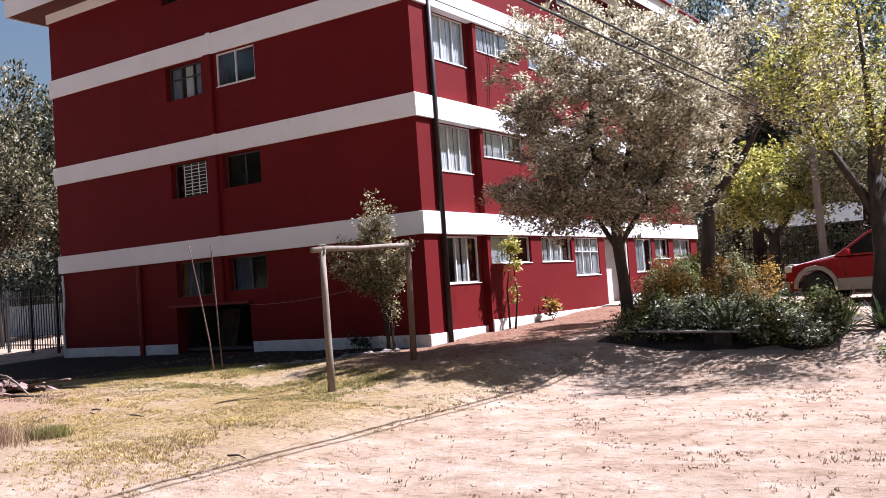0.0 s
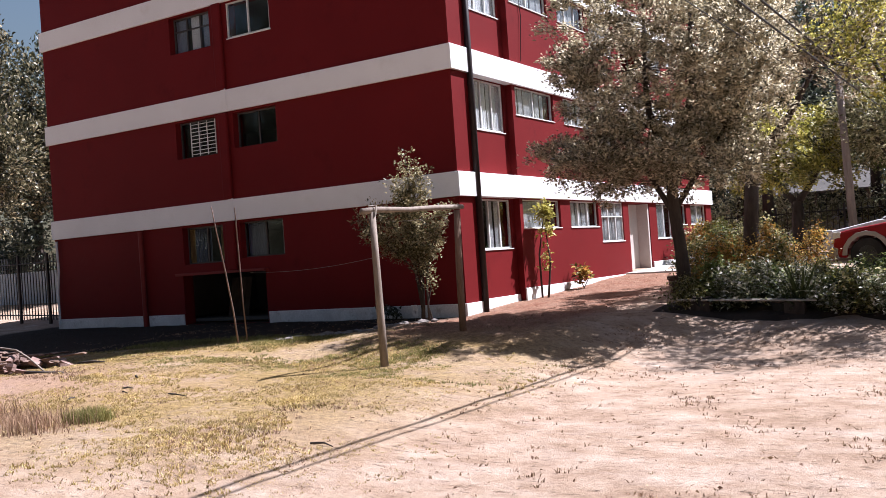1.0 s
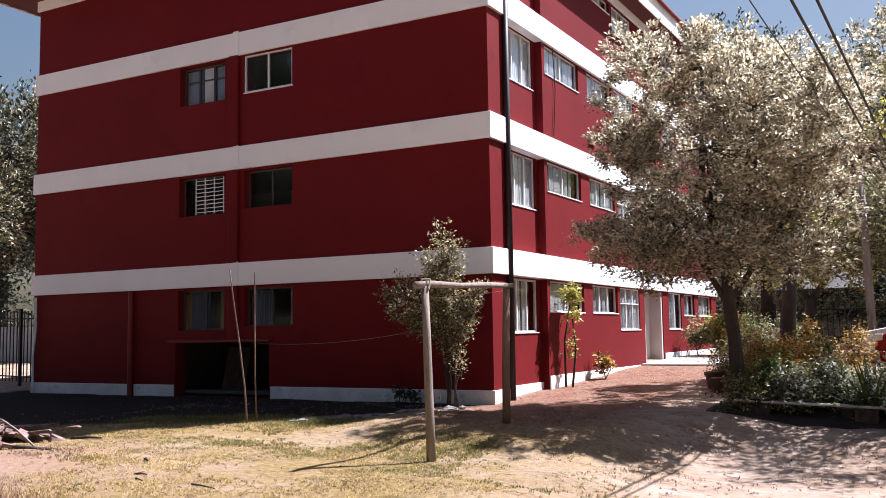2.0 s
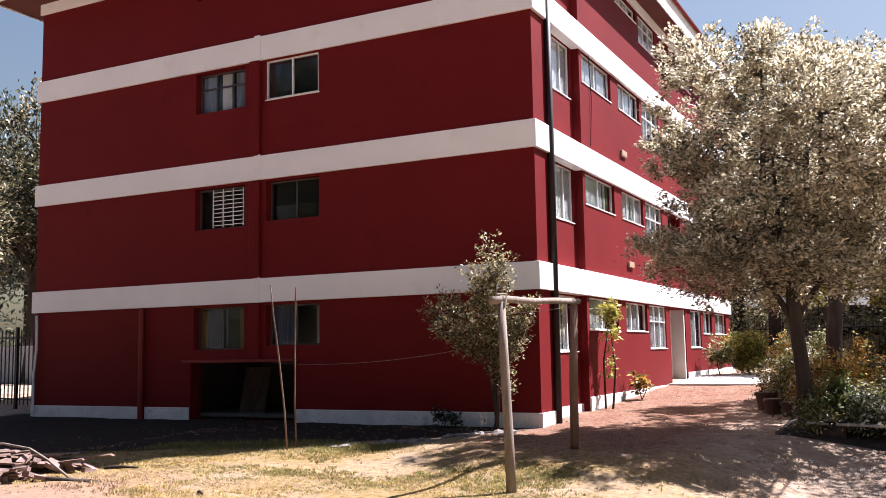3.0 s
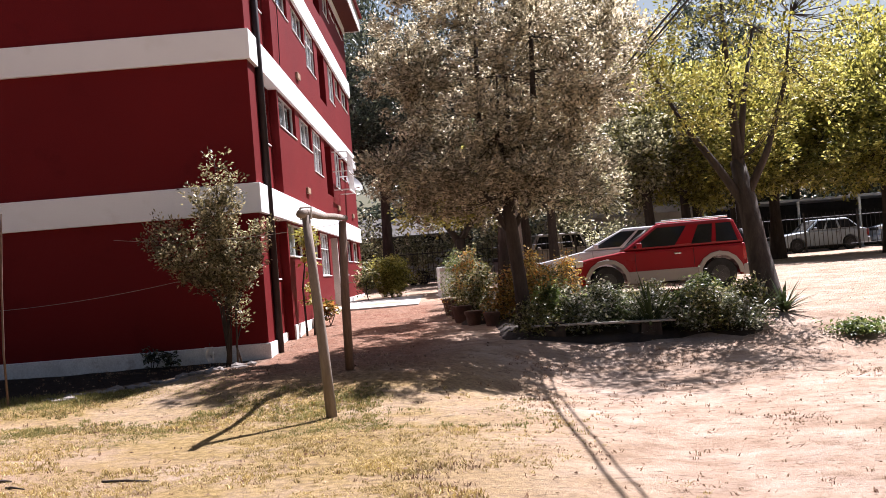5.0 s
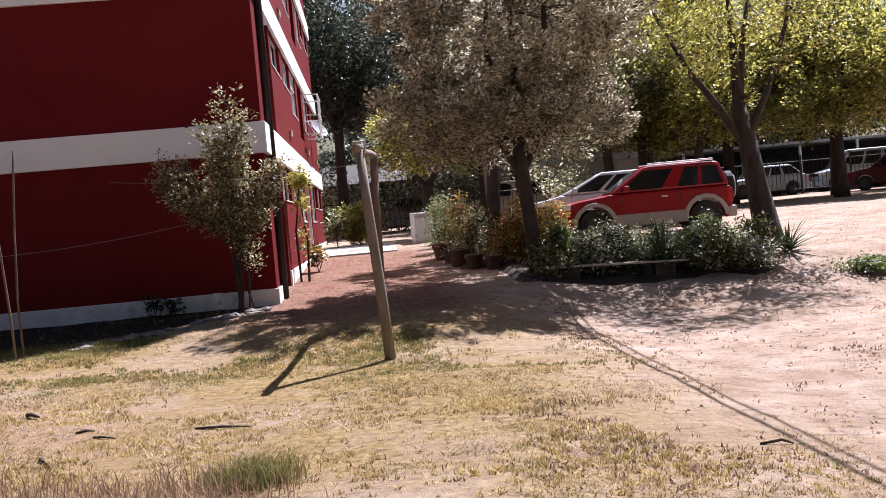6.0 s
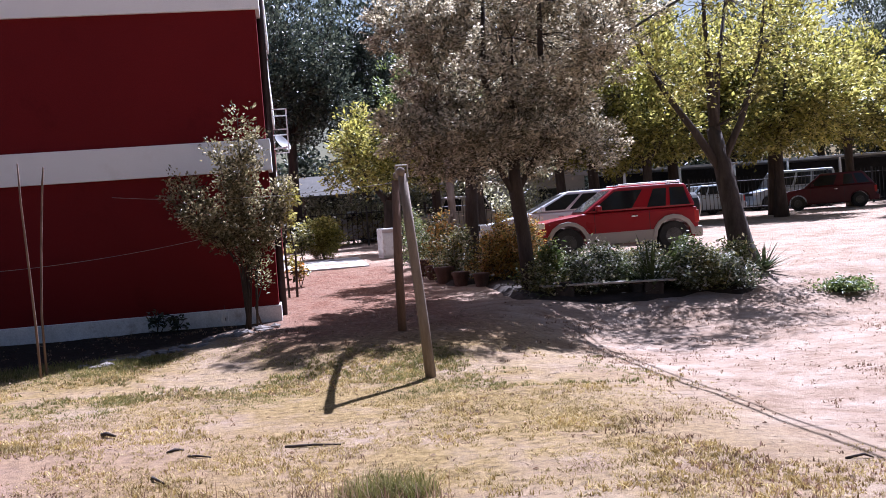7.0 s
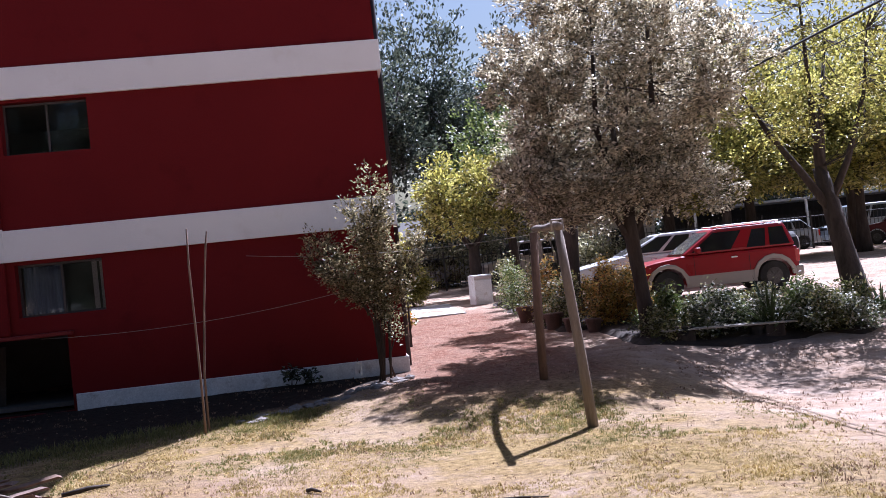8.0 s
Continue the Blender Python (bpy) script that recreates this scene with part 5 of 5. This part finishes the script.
part("control_strip", boxed(-0.235, 0.235, -0.30, -0.283, 0.68, 0.77), DOOR_GREY, fridge, bevel=0.006)

dish = thing("satellite_dish", pose(0.0, 13.4, 3.80), "grey satellite dish on the long wall", "dish")
part("arm", tubed([(0, 0, 0), (0.45, -0.1, 0.05)], [0.02, 0.02], 8), CHROME, dish)
bm = bmesh.new()
bmesh.ops.create_uvsphere(bm, u_segments=20, v_segments=12, radius=0.6)
bmesh.ops.delete(bm, geom=[v for v in bm.verts if v.co.z > -0.45], context="VERTS")
bmesh.ops.transform(bm, matrix=pose(0.62, 0.02, 0.52, 0, 55, -35), verts=bm.verts)
part("reflector", bm, surface("grey_dish_paint", (0.20, 0.20, 0.21), (0.28, 0.28, 0.28), 2, 40, 0.6, 0.05), dish, smooth=True)
cage = thing("window_cage", pose(0.0, 10.6, 3.55), "white metal cage before an upper window", "cage")
for i in range(8):
    part("bar", boxed(0.40, 0.42, 0.2 * i, 0.2 * i + 0.02, 0, 1.05), FRAME_WHITE, cage)
for z in (0.0, 0.5, 1.03):
    bm = boxed(0.39, 0.43, -0.02, 1.44, z, z + 0.03)
    box(bm, 0.0, 0.39, -0.02, 0.01, z, z + 0.03)
    box(bm, 0.0, 0.39, 1.41, 1.44, z, z + 0.03)
    part("frame_rail", bm, FRAME_WHITE, cage)

for x, h, sd in ((-1.5, 0.24, 45), (-1.8, 0.34, 48)):
    shrub("wall_weed", "dark weed growing at the foot of the end wall", x, -0.22, [((0, 0, h * 0.6), (0.14, 0.10, h * 0.5), 14)], LEAF_DARK, 0.10, 5, 0.05, sd, [(0.03, 0, h), (-0.08, 0, h * 0.8), (0.1, 0.02, h * 0.7)], 0.008, BARK, "weeds at the wall", category="weed")
rag = thing("white_rag", pose(-0.78, -0.62, ground_z(-0.78, -0.62)), "small white rag caught on a twig", "rag")
bm = bmesh.new()
bmesh.ops.create_grid(bm, x_segments=7, y_segments=9, size=0.5)
for v in bm.verts:
    v.co = Vector((v.co.x * 0.14 + 0.03 * noise.noise(v.co * 3), 0.04 * noise.noise(v.co * 4 + Vector((3, 0, 0))), 0.17 + v.co.y * 0.24))
part("cloth", bm, CURTAIN, rag, smooth=True)
part("twig", tubed([(0.02, 0.01, -0.05), (0.0, 0.02, 0.35)], [0.008, 0.005], 5), BARK, rag)

# hollow under the end windows: sacks and boards in the dark
board = thing("leaning_board", pose(-6.55, 0.62, 0.10), "grey board leaning in the dark recess", "board")
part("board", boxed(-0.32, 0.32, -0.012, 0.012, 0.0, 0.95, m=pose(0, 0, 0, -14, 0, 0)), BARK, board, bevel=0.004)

# ---------------------------------------------------------------- heap, slab, stones
heap = thing("rubble_heap", pose(-4.5, -6.9, ground_z(-4.5, -6.9) - 0.05), "heap of old bricks, boards and branches on bare earth", "heap")
hr = random.Random(8)
BRICK = surface("old_brick", (0.17, 0.105, 0.085), (0.32, 0.22, 0.19), 3, 30, 0.9, 0.5, dirt=(0.42, 0.35, 0.31))
brick_mesh = None
for i in range(84):
    a, d = hr.uniform(0, 6.28), hr.random() ** 0.6 * 1.15
    z = max(0.0, 0.30 * (1 - d / 1.3)) * hr.uniform(0.3, 1.0) + 0.03
    if brick_mesh is None:
        ob = part("brick", boxed(-0.115, 0.115, -0.06, 0.06, -0.03, 0.03), BRICK, heap, bevel=0.008)
        brick_mesh = ob.data
    else:
        ob = new("brick", brick_mesh)
        ob.parent = heap
    ob.matrix_basis = pose(d * math.cos(a), d * math.sin(a), z, hr.uniform(-30, 30), hr.uniform(-30, 30), hr.uniform(0, 360)) @ Matrix.Diagonal((hr.uniform(0.5, 1.0), hr.uniform(0.7, 1.1), hr.uniform(0.7, 1.3), 1))
# weathered boards lie across one another, most of them along the pile
for i in range(44):
    a = hr.gauss(0.15, 0.45) if i % 4 else hr.uniform(0, 6.28)
    x, y = hr.uniform(-1.15, 0.75), hr.uniform(-0.75, 0.75)
    z = 0.05 + 0.30 * max(0.0, 1 - math.hypot(x, y) / 1.4) * hr.uniform(0.6, 1.15)
    ln, wd = hr.uniform(0.22, 0.62), hr.uniform(0.03, 0.075)
    bm = boxed(-ln, ln, -wd, wd, -0.011, 0.011)
    for v in bm.verts:
        v.co += Vector((hr.uniform(-0.04, 0.04), hr.uniform(-0.008, 0.008), 0))
    ob = part("board", bm, WOOD_DARK if i % 3 else WOOD_BROWN, heap)
    ob.matrix_basis = pose(x, y, z, hr.uniform(-14, 14), hr.uniform(-9, 9), math.degrees(a))
part("bent_branch", tubed([(-1.5, 0.1, 0.26), (-0.9, 0.28, 0.36), (-0.2, 0.3, 0.39), (0.3, 0.27, 0.35), (0.7, 0.2, 0.24), (1.05, 0.12, 0.12), (1.4, 0.0, 0.03)], [0.012, 0.014, 0.016, 0.016, 0.016, 0.015, 0.012], 7, 0.15), WOOD, heap, smooth=True)
part("branch", tubed([(1.05, -0.15, 0.06), (1.35, -0.05, 0.05), (1.75, 0.02, 0.04)], [0.04, 0.035, 0.025], 7, 0.4), BARK, heap, smooth=True)

block = thing("white_slab", pose(-0.35, -10.35, ground_z(-0.5, -10.3) - 0.19, 0, 0, 4), "worn whitewashed concrete slab lying in dry weeds", "slab")
bm = boxed(-1.3, 0.62, -0.55, 0.5, 0.0, 0.22)
bmesh.ops.subdivide_edges(bm, edges=bm.edges, cuts=8, use_grid_fill=True)
for v in bm.verts:
    v.co += Vector((noise.noise(v.co * 3), noise.noise(v.co * 3 + Vector((5, 0, 0))), noise.noise(v.co * 2.5 + Vector((0, 7, 0))))) * 0.025
part("slab_body", bm, SLAB_WHITE, block, smooth=True, bevel=0.0)

edging = thing("stone_edging", pose(0, 0, 0), "line of pale rough stones round the shrub", "edging")
er = random.Random(14)
for i in range(34):
    u = i / 33
    x = -2.25 + 2.15 * u + er.uniform(-0.09, 0.09)
    y = -2.85 + 1.75 * u ** 0.9 + er.uniform(-0.16, 0.16)
    bm = bmesh.new()
    bmesh.ops.create_icosphere(bm, subdivisions=1, radius=1.0)
    sx, sy, sz = er.uniform(0.05, 0.17), er.uniform(0.04, 0.10), er.uniform(0.02, 0.05)
    for v in bm.verts:
        v.co = Vector((v.co.x * sx, v.co.y * sy, v.co.z * sz)) * (1 + 0.25 * er.uniform(-1, 1))
    ob = part("stone", bm, STONE, edging)
    ob.matrix_basis = pose(x, y, ground_z(x, y) + sz * 0.4, 0, 0, er.uniform(-20, 80))

sr = random.Random(3)
STICKS = [((-1.38, -6.73), (-1.26, -6.80), 0.018), ((-0.78, -7.45), (-0.67, -7.37), 0.013), ((0.08, -7.46), (0.50, -7.56), 0.011), ((-0.79, -8.16), (-0.69, -8.34), 0.012), ((-0.62, -7.58), (-0.45, -7.64), 0.010), ((3.68, -9.07), (3.90, -9.03), 0.010), ((-3.56, -6.02), (-3.20, -5.80), 0.022)]
for (ax, ay), (bx_, by_), r in STICKS:
    st = thing("stick", pose(ax, ay, ground_z(ax, ay)), "short dark dry stick lying on the trodden earth", "stick", "sticks on the yard")
    mx, my = (bx_ - ax) / 2 + sr.uniform(-0.03, 0.03), (by_ - ay) / 2 + sr.uniform(-0.03, 0.03)
    part("twig", tubed([(0, 0, r * 0.7), (mx, my, r * 1.5), (bx_ - ax, by_ - ay, r * 0.8 + ground_z(bx_, by_) - ground_z(ax, ay))], [r, r * 0.9, r * 0.5], 6, 0.4), BARK, st, smooth=True)

# ---------------------------------------------------------------- hedge and wood that close the view
def thicket(name, label, spots, leaf, seed, size, per, count):
    rng = np.random.default_rng(seed)
    pts = []
    for x, y, rx, ry, h in spots:
        pts += clump_points(rng, (x, y, ground_z(x, y) + h * 0.5), (rx, ry, h * 0.55), count, 0.5, 0.3)
    v, f = leaves(pts, size, 0.3, rng, 0.7, per)
    ob = leaf_part(name, v, f, leaf, None)
    return tagged(ob, label, "bushes", kind="stuff")


thicket("far_thicket", "dense dark undergrowth behind the far fence", [(-9 + 3.2 * i, 35 + 2.0 * math.sin(i * 1.7) + (5 if i > 9 else 0), 2.6, 1.8, 4.2 + 1.3 * math.sin(i * 2.3)) for i in range(22)], LEAF_DARK, 81, 0.30, 14, 220)
thicket("path_thicket", "mixed undergrowth at the end of the path", [(-3 + 2.2 * i, 26 + math.sin(i * 2.1), 1.6, 1.3, 2.6 + 0.8 * math.sin(i * 1.9)) for i in range(7)], LEAF_SHRUB, 82, 0.16, 14, 170)
thicket("west_thicket", "dark undergrowth behind the boundary wall", [(-14 - 2.6 * i, 12.5 + 1.5 * math.sin(i * 1.7), 2.0, 1.6, 4.5 + 1.2 * math.sin(i * 2.3)) for i in range(12)], LEAF_DARK, 83, 0.26, 12, 110)
# unseen tall trees added behind the camera to cut skylight and window reflections
thicket("rear_sky_screen", "unseen row of trees added behind the camera to block skylight", [(-40 + 4.2 * i, -25.5 + 1.5 * math.sin(i * 1.3), 3.4, 2.4, 19 + 3 * math.sin(i * 2.3)) for i in range(22)], LEAF_DARK, 84, 0.8, 11, 300)


# ---------------------------------------------------------------- grass, weeds, litter
def blades(name, label, places, leaf, seed, height, width, lean=0.5):
    """Thin bent blades: one narrow triangle pair each, in tufts at the places."""
    rng = np.random.default_rng(seed)
    p = np.asarray(places, float)
    n = len(p)
    h = height * rng.uniform(0.45, 1.3, n)
    a = rng.uniform(0, 6.283, n)
    l = np.abs(rng.normal(0, lean, n)) * h
    w = width * rng.uniform(0.6, 1.3, n)
    b = rng.uniform(0, 6.283, n)
    side = np.stack([np.cos(b) * w, np.sin(b) * w, np.zeros(n)], 1)
    mid = p + np.stack([np.cos(a) * l * 0.35, np.sin(a) * l * 0.35, h * 0.62], 1)
    tip = p + np.stack([np.cos(a) * l, np.sin(a) * l, h], 1)
    v = np.stack([p - side, p + side, mid + side * 0.6, mid - side * 0.6, tip], 1).reshape(-1, 3)
    i = np.arange(n) * 5
    f = np.concatenate([np.stack([i, i + 1, i + 2], 1), np.stack([i, i + 2, i + 3], 1), np.stack([i + 3, i + 2, i + 4], 1)])
    return tagged(leaf_part(name, v, f, leaf, None), label, "grass", kind="stuff")


def scatter(rng, count, x0, x1, y0, y1, keep, tuft=1):
    out = []
    while len(out) < count:
        x, y = rng.uniform(x0, x1), rng.uniform(y0, y1)
        if keep(x, y) > rng.random():
            z = ground_z(x, y) - 0.01
            for _ in range(tuft):
                out.append((x + rng.gauss(0, 0.018), y + rng.gauss(0, 0.018), z) if tuft > 1 else (x, y, z))
    return out


def lawn(x, y):
    edge = smoothstep(-12.0, -8.5, y) * smoothstep(-1.2, -2.6, y) * smoothstep(4.6, 1.5, x + 0.25 * (y + 5)) * smoothstep(-13, -9, x)
    edge *= smoothstep(0.25, -0.25, y - 0.7 * x + 0.9 + 0.4 * noise.noise(Vector((x * 1.3, y * 1.3, 7))))
    edge *= 1 - smoothstep(-1.0, 0.2, x) * smoothstep(-4.3, -3.3, y)
    return edge * smoothstep(-0.35, 0.35, noise.noise(Vector((x * 0.55, y * 0.55, 2))) + 0.5 * noise.noise(Vector((x * 1.9, y * 1.9, 5))))


gr = random.Random(91)
blades("dry_grass", "short dry yellow grass over the yard", scatter(gr, 150000, -12, 5, -11.5, -1.2, lawn, 10), DRY_GRASS, 91, 0.030, 0.0050, 1.1)
blades("green_grass", "short greener grass near the posts", scatter(gr, 26000, -7, 4, -6.0, -2.2, lambda x, y: lawn(x, y) * smoothstep(0.0, 0.5, noise.noise(Vector((x * 0.8, y * 0.8, 9))) + 0.25), 8), GREEN_GRASS, 92, 0.038, 0.0055, 1.0)
blades("lawn_edge", "taller yellow-green grass along the shadow's edge", scatter(gr, 5000, -5, -1.4, -4.4, -2.4, lambda x, y: smoothstep(0.75, 0.0, abs(y + 2.7 - 0.35 * (x + 2.2)))), GREEN_GRASS, 93, 0.07, 0.005, 0.7)
blades("tall_weeds", "tall dry brown weeds round the white slab", scatter(gr, 4500, -3.5, 1.4, -10.0, -8.6, lambda x, y: smoothstep(0.8, 0.1, abs(y + 9.55)) * smoothstep(1.2, 0.3, x)), WEEDS, 94, 0.16, 0.004, 0.6)
blades("green_tuft", "tuft of green grass near the white slab", scatter(gr, 1300, -0.3, 1.5, -9.8, -8.2, lambda x, y: smoothstep(0.36, 0.03, math.hypot(x - 0.68, (y + 9.1) * 1.2))), GREEN_GRASS, 95, 0.13, 0.004, 0.7)
blades("sparse_grass", "sparse dry tufts on the bare earth", scatter(gr, 30000, -6, 12, -14, 0, lambda x, y: 0.08 + smoothstep(0.05, 0.5, noise.noise(Vector((x * 0.9, y * 0.9, 12)))), 5), WEEDS, 96, 0.034, 0.006, 1.0)
lt = np.random.default_rng(97)
pts = [(x, y, ground_z(x, y) + 0.012) for x, y in zip(lt.uniform(-8, 11, 2600), lt.uniform(-13, 9, 2600))]
v, f = leaves(pts, 0.04, 0.01, lt, 0.1, 1)
tagged(leaf_part("leaf_litter", v, f, WEEDS, None), "dry fallen leaves scattered over the earth", "litter", kind="stuff")
